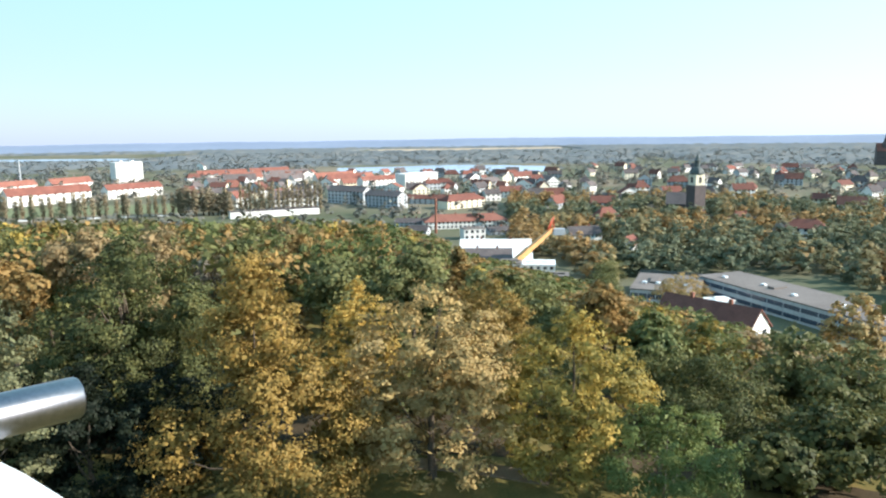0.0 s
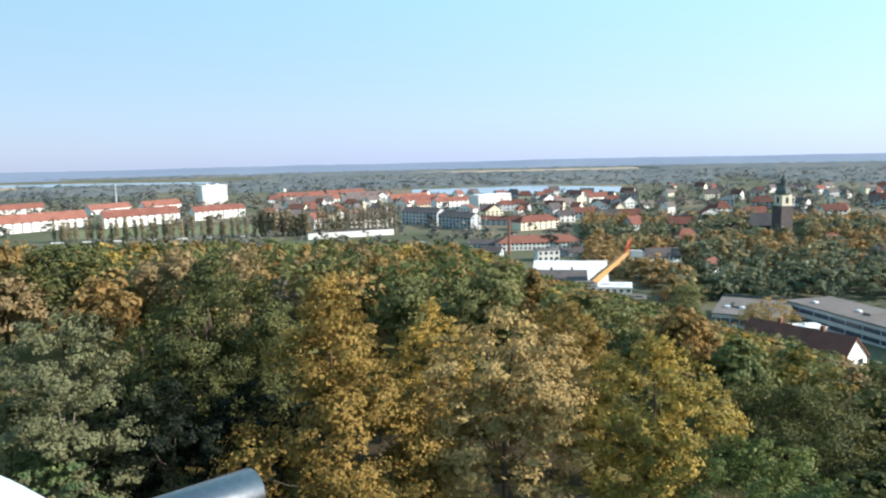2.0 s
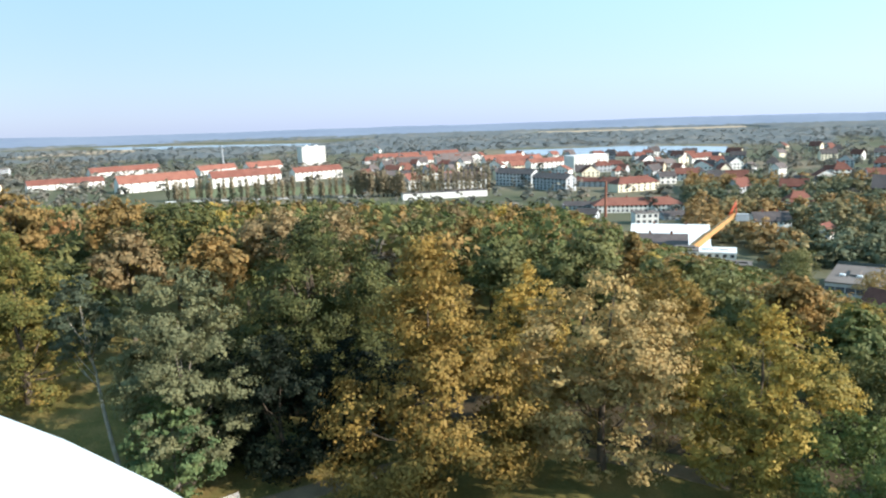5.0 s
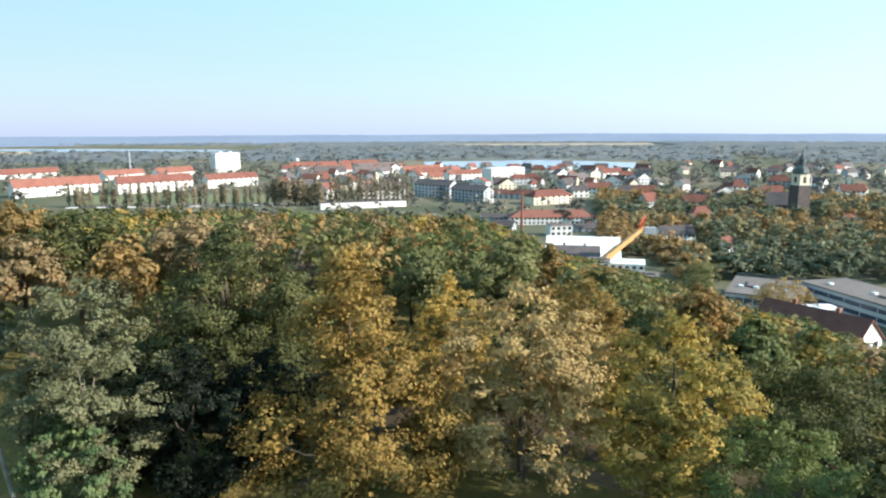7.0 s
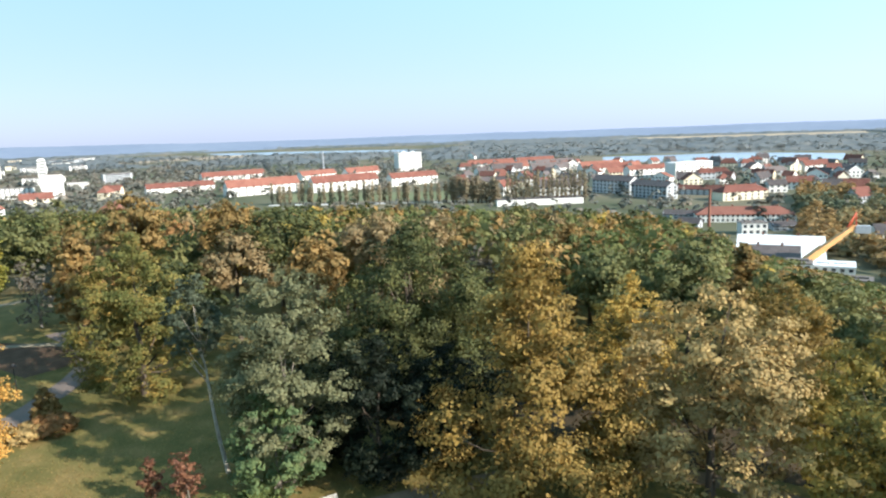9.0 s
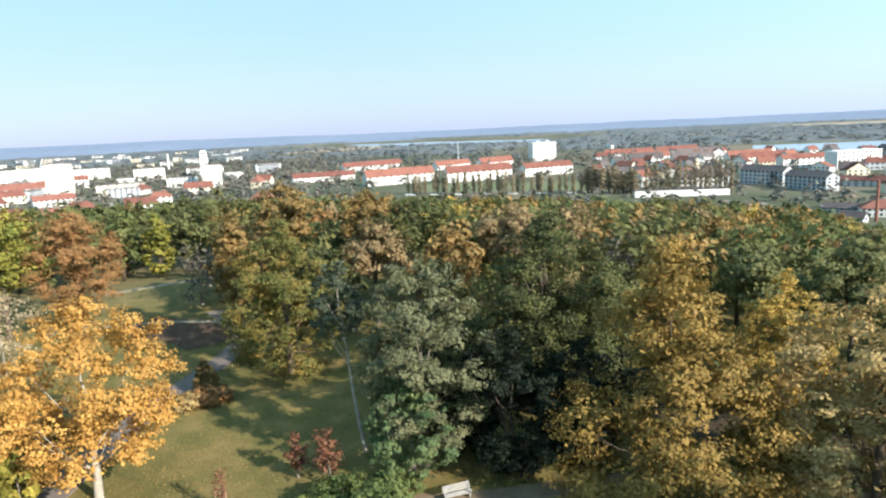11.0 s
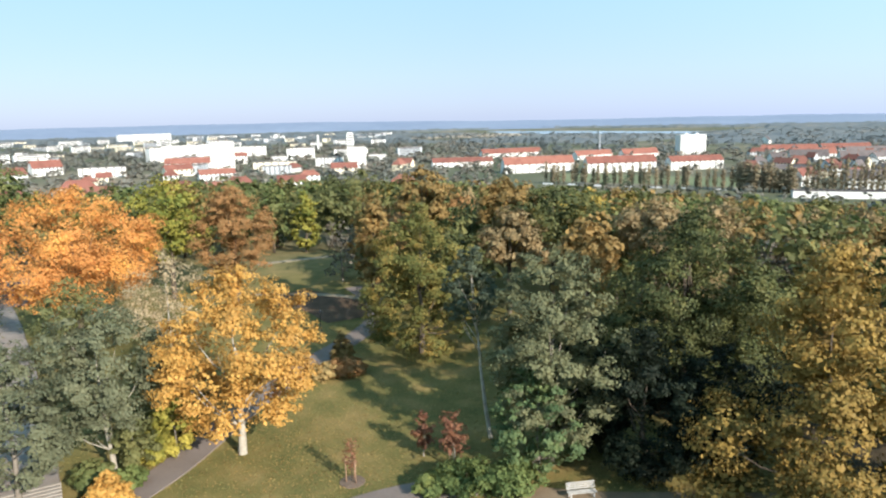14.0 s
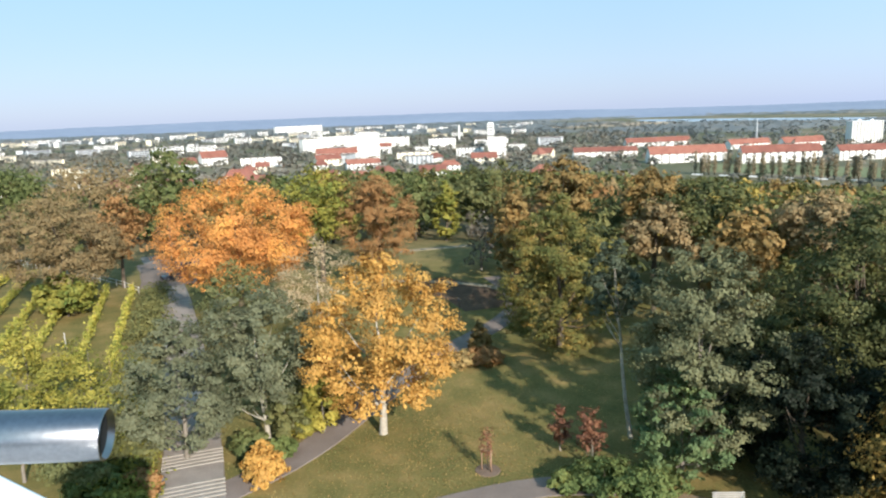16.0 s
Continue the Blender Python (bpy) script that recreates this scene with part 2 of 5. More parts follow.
def earth():
    """The ground: lawn on the hilltop, leaf litter under the wood, mixed green and soil on the plain."""
    m = bpy.data.materials.new("ground_cover")
    m.use_nodes = True
    n, l = m.node_tree.nodes, m.node_tree.links
    b = n["Principled BSDF"]
    geo = n.new("ShaderNodeNewGeometry")

    def noise_of(scale, detail=5):
        a = n.new("ShaderNodeTexNoise")
        a.inputs["Scale"].default_value, a.inputs["Detail"].default_value = scale, detail
        l.new(geo.outputs["Position"], a.inputs["Vector"])
        return a.outputs[0]

    def ramp(value, stops):
        r = n.new("ShaderNodeValToRGB")
        e = r.color_ramp.elements
        while len(e) < len(stops):
            e.new(0.5)
        for k, (p, col) in enumerate(stops):
            e[k].position, e[k].color = p, (*col, 1)
        l.new(value, r.inputs[0])
        return r.outputs[0]

    def blend(factor, a, c):
        x = n.new("ShaderNodeMix")
        x.data_type = "RGBA"
        l.new(factor, x.inputs[0])
        l.new(a, x.inputs[6])
        l.new(c, x.inputs[7])
        return x.outputs[2]

    lawn = ramp(noise_of(0.35, 8), [(0.3, (0.085, 0.085, 0.03)), (0.5, (0.165, 0.13, 0.047)), (0.68, (0.29, 0.19, 0.08))])
    tuft = ramp(noise_of(5.0, 6), [(0.3, (0.07, 0.075, 0.024)), (0.7, (0.2, 0.165, 0.055))])
    half = n.new("ShaderNodeValue")
    half.outputs[0].default_value = 0.45
    lawn = blend(half.outputs[0], lawn, tuft)
    plain = ramp(noise_of(0.006, 6), [(0.35, (0.085, 0.095, 0.055)), (0.5, (0.13, 0.125, 0.08)), (0.62, (0.2, 0.165, 0.115))])
    dist = n.new("ShaderNodeVectorMath")
    dist.operation = "LENGTH"
    l.new(geo.outputs["Position"], dist.inputs[0])
    mr = n.new("ShaderNodeMapRange")
    mr.inputs[1].default_value, mr.inputs[2].default_value = 100, 260
    l.new(dist.outputs["Value"], mr.inputs[0])
    l.new(blend(mr.outputs[0], lawn, plain), b.inputs["Base Color"])
    b.inputs["Roughness"].default_value, b.inputs["Specular IOR Level"].default_value = 0.95, 0.1
    bp = n.new("ShaderNodeBump")
    bp.inputs["Strength"].default_value, bp.inputs["Distance"].default_value = 0.3, 0.06
    l.new(noise_of(9.0, 5), bp.inputs["Height"])
    l.new(bp.outputs[0], b.inputs["Normal"])
    return m


EARTH = earth()


# ---- building tools ----
def mesh_of(name, verts, faces, material, smooth=False):
    me = bpy.data.meshes.new(name)
    me.from_pydata([tuple(v) for v in verts], [], [tuple(f) for f in faces])
    me.materials.append(material)
    if smooth:
        me.polygons.foreach_set("use_smooth", [True] * len(me.polygons))
    me.update()
    return me


def link(name, me, parent=None, m=None, label=""):
    ob = new(name, me)
    ob.parent = parent
    if m is not None:
        ob.matrix_basis = m
    return tagged(ob, label)


def part(name, bm, material, parent=None, label="", m=None):
    """Links a bmesh as one mesh object under a thing or a part."""
    me = bpy.data.meshes.new(name)
    bmesh.ops.recalc_face_normals(bm, faces=bm.faces)
    bm.to_mesh(me)
    bm.free()
    me.materials.append(material)
    return link(name, me, parent, m, label)


def thing(name, m, label, category, group="", kind=""):
    ob = new(name)
    ob.matrix_basis = m
    ob.empty_display_size = 0.5
    return tagged(ob, label, category, group, kind)


def box(bm, x0, x1, y0, y1, z0, z1, bevel=0.0):
    made = bmesh.ops.create_cube(bm, size=1, matrix=Matrix.Translation(((x0 + x1) / 2, (y0 + y1) / 2, (z0 + z1) / 2)) @ Matrix.Diagonal((x1 - x0, y1 - y0, z1 - z0, 1)))
    if bevel:
        edges = {e for v in made["verts"] for e in v.link_edges}
        bmesh.ops.bevel(bm, geom=list(edges), offset=bevel, segments=2, affect="EDGES")
    return bm


def boxed(*a, bevel=0.0):
    return box(bmesh.new(), *a, bevel=bevel)


def tube(points, radii, sides=7):
    """Vertices and faces of a tapered, bent tube with closed ends."""
    verts, faces = [], []
    pts = [Vector(p) for p in points]
    for k, (p, r) in enumerate(zip(pts, radii)):
        way = (pts[min(k + 1, len(pts) - 1)] - pts[max(k - 1, 0)]).normalized()
        side = way.orthogonal().normalized() if abs(way.z) > 0.95 else way.cross(Vector((0, 0, 1))).normalized()
        up = way.cross(side)
        for s in range(sides):
            a = 2 * math.pi * s / sides
            verts.append(p + (side * math.cos(a) + up * math.sin(a)) * r)
    for k in range(len(pts) - 1):
        for s in range(sides):
            a, b = k * sides + s, k * sides + (s + 1) % sides
            faces.append((a, b, b + sides, a + sides))
    faces.append(tuple(range(sides))[::-1])
    faces.append(tuple(range((len(pts) - 1) * sides, len(pts) * sides)))
    return verts, faces


def tubes(name, parts, material, parent=None, sides=7, m=None, label=""):
    verts, faces = [], []
    for pts, radii in parts:
        v, f = tube(pts, radii, sides)
        faces += [tuple(i + len(verts) for i in q) for q in f]
        verts += v
    return link(name, mesh_of(name, verts, faces, material, True), parent, m, label)


def leaf_mesh(name, centres, ways, sizes, rng, material):
    """Many small kite-shaped folded leaves, each a quad of its own."""
    n = len(centres)
    ways = ways / np.linalg.norm(ways, axis=1, keepdims=True)
    spin = rng.normal(size=(n, 3))
    a = np.cross(ways, spin)
    a /= np.linalg.norm(a, axis=1, keepdims=True) + 1e-9
    b = np.cross(ways, a)
    s = sizes[:, None]
    v = np.empty((n, 4, 3))
    v[:, 0], v[:, 2] = centres - a * s * 0.62, centres + a * s * 0.62
    fold = ways * s * rng.uniform(-0.1, 0.3, (n, 1))
    v[:, 1], v[:, 3] = centres + b * s * 0.42 + fold, centres - b * s * 0.42 + fold
    me = bpy.data.meshes.new(name)
    me.vertices.add(4 * n)
    me.vertices.foreach_set("co", v.ravel())
    me.loops.add(4 * n)
    me.loops.foreach_set("vertex_index", np.arange(4 * n, dtype=np.int32))
    me.polygons.add(n)
    me.polygons.foreach_set("loop_start", np.arange(0, 4 * n, 4, dtype=np.int32))
    me.materials.append(material)
    me.update(calc_edges=True)
    return me


def crown_profile(style, h):
    """Half-width of a crown at the heights h (0 foot, 1 top), as a share of its radius."""
    if style == "airy":
        return np.sqrt(np.clip(1 - np.abs(2 * h - 1.0) ** 2.2, 0.05, 1))
    if style == "cone":
        return np.clip(1.22 * (1 - h) ** 0.66 * (0.66 + 0.34 * np.minimum(1, h / 0.22)), 0.05, 1.08)
    if style == "poplar":
        return np.clip(np.sin(np.pi * (0.08 + 0.9 * h)) ** 0.6, 0.1, 1)
    if style == "oak":
        return np.clip(1 - np.abs(2 * h - 0.85) ** 2.8, 0.08, 1) ** 0.5
    return np.clip(1 - np.abs(2 * h - 0.92) ** 2.4, 0.06, 1) ** 0.5


def crown_points(radius, height, style, count, clumps, rng):
    """Leaf places and facings in a crown from z = 0 to height: boughs spread over the hull, sprays on each bough, leaves on each spray."""
    sprays = max(14, int(1.15 * count ** 0.62))
    if style == "poplar":
        sprays *= 3
    boughs = 60 if style == "poplar" else int(min(84, max(10, sprays / 6.5)))
    open_crown = style == "airy"
    # boughs
    k = np.arange(boughs)
    h = np.clip((k + rng.uniform(0.1, 0.9, boughs)) / boughs, 0, 1)
    if style in ("cone", "round"):
        h = h ** 1.12
    ang = k * 2.39996 + rng.uniform(-0.45, 0.45, boughs) + rng.uniform(0, 6.28)
    share = float(np.clip((2.0 if open_crown else 2.3) / math.sqrt(boughs), 0.24, 0.48))
    prof = crown_profile(style, h)
    size = share * radius * rng.uniform(0.7, 1.2, boughs) * (0.55 + 0.45 * prof)
    if style == "poplar":
        size = radius * rng.uniform(0.5, 0.8, boughs)
    inner = np.where(rng.uniform(0, 1, boughs) < 0.2, rng.uniform(0.25, 0.65, boughs), 1.0)
    rad = np.maximum(0.0, prof * radius * inner * rng.uniform(0.88, 1.1, boughs) - size * 0.8)
    droop = 0.1 * height * (rad / radius) ** 2 if style in ("cone", "airy") else 0.0
    centre = np.stack([rad * np.cos(ang), rad * np.sin(ang), np.maximum(size * 0.45, size * 0.4 + h * (height - size * 1.15) - droop)], 1)
    # sprays over the outer and upper side of their bough
    b = rng.choice(boughs, sprays, p=size ** 2 / (size ** 2).sum())
    out = centre[b] * np.array([1, 1, 0]) / (radius * 0.6) + np.array([0, 0, 0.45])
    d = rng.normal(size=(sprays, 3))
    d = d / np.linalg.norm(d, axis=1, keepdims=True) + out * 0.6
    d /= np.linalg.norm(d, axis=1, keepdims=True)
    reach = rng.uniform(0.6, 1.08, sprays) if open_crown else rng.uniform(0.68, 1.02, sprays)
    spray = centre[b] + d * np.array([1, 1, 0.78]) * (size[b] * reach)[:, None]
    wide = size[b] * rng.uniform(0.3, 0.58, sprays)
    # leaves on the sprays, and some within the boughs
    s = rng.choice(sprays, count, p=wide ** 2 / (wide ** 2).sum())
    e = rng.normal(size=(count, 3))
    e = e / np.linalg.norm(e, axis=1, keepdims=True) + d[s] * 0.45 + np.array([0, 0, 0.2])
    q = (wide[s] * rng.uniform(0.2, 1.0, count) ** 0.5)[:, None]
    pos = spray[s] + e * np.array([1, 1, 0.5]) * q
    deep = rng.uniform(0, 1, count) < (0.1 if open_crown else 0.16)
    v = rng.normal(size=(count, 3))
    pos = np.where(deep[:, None], centre[b[s]] + v / np.linalg.norm(v, axis=1, keepdims=True) * (size[b[s]] * rng.uniform(0.1, 0.7, count))[:, None], pos)
    ways = 0.75 * d[s] + 0.4 * e + 0.42 * rng.normal(size=(count, 3)) + np.array([0, 0, 0.3])
    return pos, ways, centre, np.where(deep, 1.7, 1.0)


QUALITY = {"big": (30000, 180, 0.2), "near": (21000, 135, 0.175), "mid": (4100, 62, 0.36), "bush": (4200, 50, 0.18)}


def plant(name, x, y, top, low, radius, style, material, quality, seed, label, lean=(0.0, 0.0), bark=None, base=None, thick=None):
    """A tree or bush: a tapered trunk, limbs and a crown of leaves, from the crown's top and foot and its radius."""
    rng = np.random.default_rng(seed * 7 + 3)
    g = ground(x, y)
    count, clumps, size = QUALITY[quality]
    if quality in ("near", "big"):
        area = radius * (top - low)
        count = int(min(58000, max(7000, count * area / (62 if quality == "near" else 95))))
        clumps = int(min(220, max(50, clumps * (area / (62 if quality == "near" else 95)) ** 0.8)))
    if style == "airy":
        count = int(count * 1.45)
        size *= 0.85
    if material in (BARE, CRIMSON):
        count = count // 5
    root = thing(name, pose(x, y, g), label, "bush" if name == "bush" else "tree", "", "")
    low_z, height = low - g, top - low
    pos, ways, cen, grow = crown_points(radius, height, style, count, clumps, rng)
    me = leaf_mesh("crown", pos, ways, rng.uniform(0.65, 1.35, count) * size * grow, rng, material)
    link("crown", me, root, pose(lean[0], lean[1], low_z))
    bx, by = base if base else (0.0, 0.0)
    tr = thick if thick else max(0.07, (0.017 if style == "airy" else 0.021) * (top - g))
    apex = Vector((lean[0], lean[1], low_z + height * 0.72))
    foot = Vector((bx, by, -0.25))
    mid = [foot.lerp(apex, k) + Vector((rng.normal() * 0.12, rng.normal() * 0.12, 0)) * math.sin(k * 3.1) * (1 + tr) for k in (0, 0.03, 0.2, 0.4, 0.62, 0.8, 1)]
    wood = bark if bark else (PALEBARK if material in (GOLD, PALE) else GREYBARK if style == "airy" else BARK)
    tubes("trunk", [(mid, [tr * s for s in (1.45, 1.1, 0.92, 0.72, 0.42, 0.22, 0.06)])], wood, root, 9)
    pick = rng.choice(len(cen), min(len(cen), 10 if quality in ("near", "big") else 5), replace=False)
    for k in pick:
        end = Vector(cen[k]) + Vector((lean[0], lean[1], low_z))
        f = min(0.95, max(0.25, (end.z - 0.3 * height) / max(apex.z, 0.1)))
        start = foot.lerp(apex, f * 0.85)
        bend = start.lerp(end, 0.5) + Vector((0, 0, -0.08 * (end - start).length))
        tubes("limb", [([start, bend, start.lerp(end, 0.85)], [tr * 0.3, tr * 0.17, tr * 0.04])], wood, root, 5)
    return root


# ---- ground ----
def ramp_of(v, stops):
    for (a, p), (b, q) in zip(stops, stops[1:]):
        if v <= b:
            k = max(0.0, (v - a) / (b - a))
            return p + (q - p) * k * k * (3 - 2 * k)
    return stops[-1][1]


def ground(x, y):
    """Height of the hill and the plain round it."""
    r, az = math.hypot(x, y), math.degrees(math.atan2(x, y))
    start = ramp_of(az, [(-180, 90), (-90, 125), (-55, 130), (-22, 85), (0, 62), (20, 48), (60, 50), (180, 90)])
    end = ramp_of(az, [(-180, 420), (-90, 520), (-55, 520), (-22, 430), (0, 380), (20, 230), (60, 260), (180, 420)])
    k = min(1.0, max(0.0, (r - start) / (end - start)))
    return 0.8 - 36.8 * (0.55 * k + 0.45 * k * k * (3 - 2 * k)) + 0.15 * math.sin(x * 0.11) * math.cos(y * 0.09) * (1 - k)


def polar_sheet(name, radii, steps, height, material):
    verts, faces = [(0, 0, height(0, 0))], []
    for r in radii:
        for s in range(steps):
            a = 2 * math.pi * s / steps
            x, y = r * math.sin(a), r * math.cos(a)
            verts.append((x, y, height(x, y)))
    for s in range(steps):
        faces.append((0, 1 + (s + 1) % steps, 1 + s))
    for k in range(len(radii) - 1):
        for s in range(steps):
            a, b = 1 + k * steps + s, 1 + k * steps + (s + 1) % steps
            faces.append((a, b, b + steps, a + steps))
    return link(name, mesh_of(name, verts, faces, material, True))


tagged(polar_sheet("ground", [2, 5, 9, 13] + list(range(17, 160, 4)) + list(range(164, 560, 12)) + [600, 700, 850, 1050, 1300, 1700, 2200, 2800, 3500, 4200, 4950], 240, ground, EARTH),
       "grassy hilltop falling to a wide plain with soil and dry grass", "ground", kind="structure")


def hill_height(x, y):
    r, az = math.hypot(x, y), math.atan2(x, y)
    k = max(0.0, min(1.0, (r - 3700) / 700))
    bumps = 0.5 + 0.28 * math.sin(az * 5 + 1.1) + 0.22 * math.sin(az * 13 + 0.4) + 0.1 * math.sin(az * 37)
    left = 14 * math.exp(-((math.degrees(az) + 62) / 16) ** 2)
    return -37 + k * (37 + 9 * bumps + left) + (3 * noise.noise(Vector((x, y, 0)) * 0.01) if k > 0 else 0)


def ring_sheet(name, r0, r1, rings, steps, height, material, a0=-math.pi, a1=math.pi):
    verts, faces = [], []
    for k in range(rings + 1):
        r = r0 + (r1 - r0) * k / rings
        for s in range(steps + 1):
            a = a0 + (a1 - a0) * s / steps
            verts.append((r * math.sin(a), r * math.cos(a), height(r * math.sin(a), r * math.cos(a))))
    for k in range(rings):
        for s in range(steps):
            a = k * (steps + 1) + s
            faces.append((a, a + 1, a + steps + 2, a + steps + 1))
    return link(name, mesh_of(name, verts, faces, material, True))


tagged(ring_sheet("backdrop", 3700, 4900, 8, 700, hill_height, HAZEHILL), "low wooded hills on the horizon, blue haze in their colour", "hills", kind="structure")


def strip(name, points, width, material, lift, label, category, kind="structure", parent=None):
    """A path of that width laid on the ground along points, with a thickness."""
    pts = []
    for a, b in zip(points, points[1:]):
        n = max(1, int(math.dist(a, b) / 1.5))
        pts += [(a[0] + (b[0] - a[0]) * k / n, a[1] + (b[1] - a[1]) * k / n) for k in range(n)]
    pts.append(points[-1])
    for _ in range(6):
        pts = [pts[0]] + [((p[0] + 2 * q[0] + r[0]) / 4, (p[1] + 2 * q[1] + r[1]) / 4) for p, q, r in zip(pts, pts[1:], pts[2:])] + [pts[-1]]
    verts, faces = [], []
    for k, p in enumerate(pts):
        a, b = pts[max(0, k - 1)], pts[min(len(pts) - 1, k + 1)]
        d = Vector((b[0] - a[0], b[1] - a[1])).normalized()
        w = width / 2 * (1 + 0.05 * noise.noise(Vector((p[0] * 0.4, p[1] * 0.4, 3))))
        for s in (-1, -0.94, 0, 0.94, 1):
            q = (p[0] - d.y * w * s, p[1] + d.x * w * s)
            verts.append((*q, ground(*q) + (lift if abs(s) < 0.99 else -0.08) + 0.02 * (1 - abs(s))))
    for k in range(len(pts) - 1):
        for s in range(4):
            a = k * 5 + s
            faces.append((a + 1, a, a + 5, a + 6))
    return tagged(link(name, mesh_of(name, verts, faces, material), parent), label, category, kind=kind)


strip("path", [(-44.5, 3.0), (-46.0, 10.5), (-47.8, 17.6), (-51.2, 22.3), (-53.5, 26.0), (-56.9, 32.0), (-60.4, 39.1), (-62.9, 45.5), (-65.5, 51.5), (-69.5, 56.5), (-76, 60.5), (-84, 63)], 2.9, ASPHALT, 0.06,
      "grey asphalt footpath winding across the park lawn", "path")
strip("path", [(-37.5, 12.0), (-36.4, 19.0), (-35.4, 24.0), (-34.8, 27.5), (-33.4, 30.8), (-31.0, 32.8)], 2.6, ASPHALT, 0.06, "grey asphalt footpath branching off below the young tree", "path")
strip("path", [(-31.0, 32.8), (-26.5, 35.0), (-22.6, 37.6), (-18.6, 41.7), (-15.2, 44.7), (-10.0, 48.5), (-2, 50), (8, 47)], 2.0, GRAVEL, 0.05, "brown sandy footpath passing in front of the bench", "path")
strip("path", [(-111.0, 62.0), (-108.2, 69.4), (-106.0, 76.0)], 1.9, SAND, 0.07, "pale sandy path at the far end of the lawn", "path")
strip("path", [(-74, 60.6), (-81.3, 58.9), (-86, 55.6), (-92, 50)], 1.4, SAND, 0.075, "pale sandy edge path under the trees", "path")
strip("bare_soil", [(-70, 53), (-78, 55), (-88, 53)], 9.0, surface("leaf_mould", [(0.08, 0.052, 0.035), (0.14, 0.092, 0.062)], 0.8, 0.95, bump=0.4, specular=0.05), 0.035, "bare brown soil with fallen leaves under the trees", "soil")
strip("wood_floor", [(-38, 62), (-15, 62), (8, 61), (36, 53)], 22.0, surface("leaf_litter", [(0.045, 0.035, 0.022), (0.085, 0.062, 0.038)], 0.7, 0.95, bump=0.5, specular=0.05), 0.025, "dark leaf litter on the floor of the wood", "soil")
strip("lane", [(-40.0, 7.2), (-46.8, 8.9), (-54.7, 10.9), (-65.7, 13.1), (-83.7, 16.8), (-103.8, 20.3), (-124.9, 23.2), (-148.3, 25.5)], 4.5, PAVING, 0.085, "paved lane with broad steps leading past the vineyard", "lane")
for k, d in enumerate((0.2, 0.75, 1.3, 1.85, 2.4, 5.2, 5.75, 6.3, 6.85, 7.4)):
    a, w = Vector((-46.2, 8.75)), Vector((-8.2, 2.05)).normalized()
    p = a + w * d
    ob = part("step", boxed(-0.11, 0.11, -2.2, 2.2, -0.12, 0.05 + 0.0, bevel=0.015), STEP, None, "", pose(p.x, p.y, ground(p.x, p.y) + 0.12, 0, 0, math.degrees(math.atan2(w.y, w.x))))
    tagged(ob, "pale stone step edge set across the paved lane", "step", "steps of the lane")


# ---- the tower under the camera ----
TX, TY, TR = -1.234, -2.305, 2.975     # the tower's axis and the outer edge of its parapet


def ring(bm, r0, r1, z0, z1, z2, z3, steps=96):
    """A closed ring: inner wall from z0 to z1, outer wall from z3 to z2."""
    rows = []
    for s in range(steps):
        a = 2 * math.pi * s / steps
        c, d = math.sin(a), math.cos(a)
        rows.append([bm.verts.new((r * c, r * d, z)) for r, z in ((r0, z0), (r0, z1), (r1, z2), (r1, z3))])
    for s in range(steps):
        p, q = rows[s], rows[(s + 1) % steps]
        for k in range(4):
            bm.faces.new((p[k], p[(k + 1) % 4], q[(k + 1) % 4], q[k]))
    return bm


tower = thing("lookout_tower", pose(TX, TY, 0), "round white lookout tower with a metal-capped parapet on the hilltop", "tower")
bm = ring(bmesh.new(), 1.2, 1.45, 0.3, 24.0, 24.0, 0.3)
part("shaft", bm, CONCRETE, tower)
bm = ring(bmesh.new(), 0.01, 2.72, 23.9, 24.35, 24.35, 23.9)
part("deck", bm, CONCRETE, tower, "grey concrete viewing deck")
bm = ring(bmesh.new(), 2.58, 2.7, 24.35, 25.55, 25.55, 24.0)
part("parapet", bm, WHITEPAINT, tower)
bm = ring(bmesh.new(), 2.56, TR, 25.56, 25.63, 25.62, 25.57)
bmesh.ops.bevel(bm, geom=[e for e in bm.edges if e.calc_length() < 0.5 and abs(e.verts[0].co.z - e.verts[1].co.z) < 0.001 and min(v.co.z for v in e.verts) > 25.61], offset=0.01, segments=2, affect="EDGES")
part("parapet_cap", bm, WHITEPAINT, tower, "glossy white metal capping of the parapet")


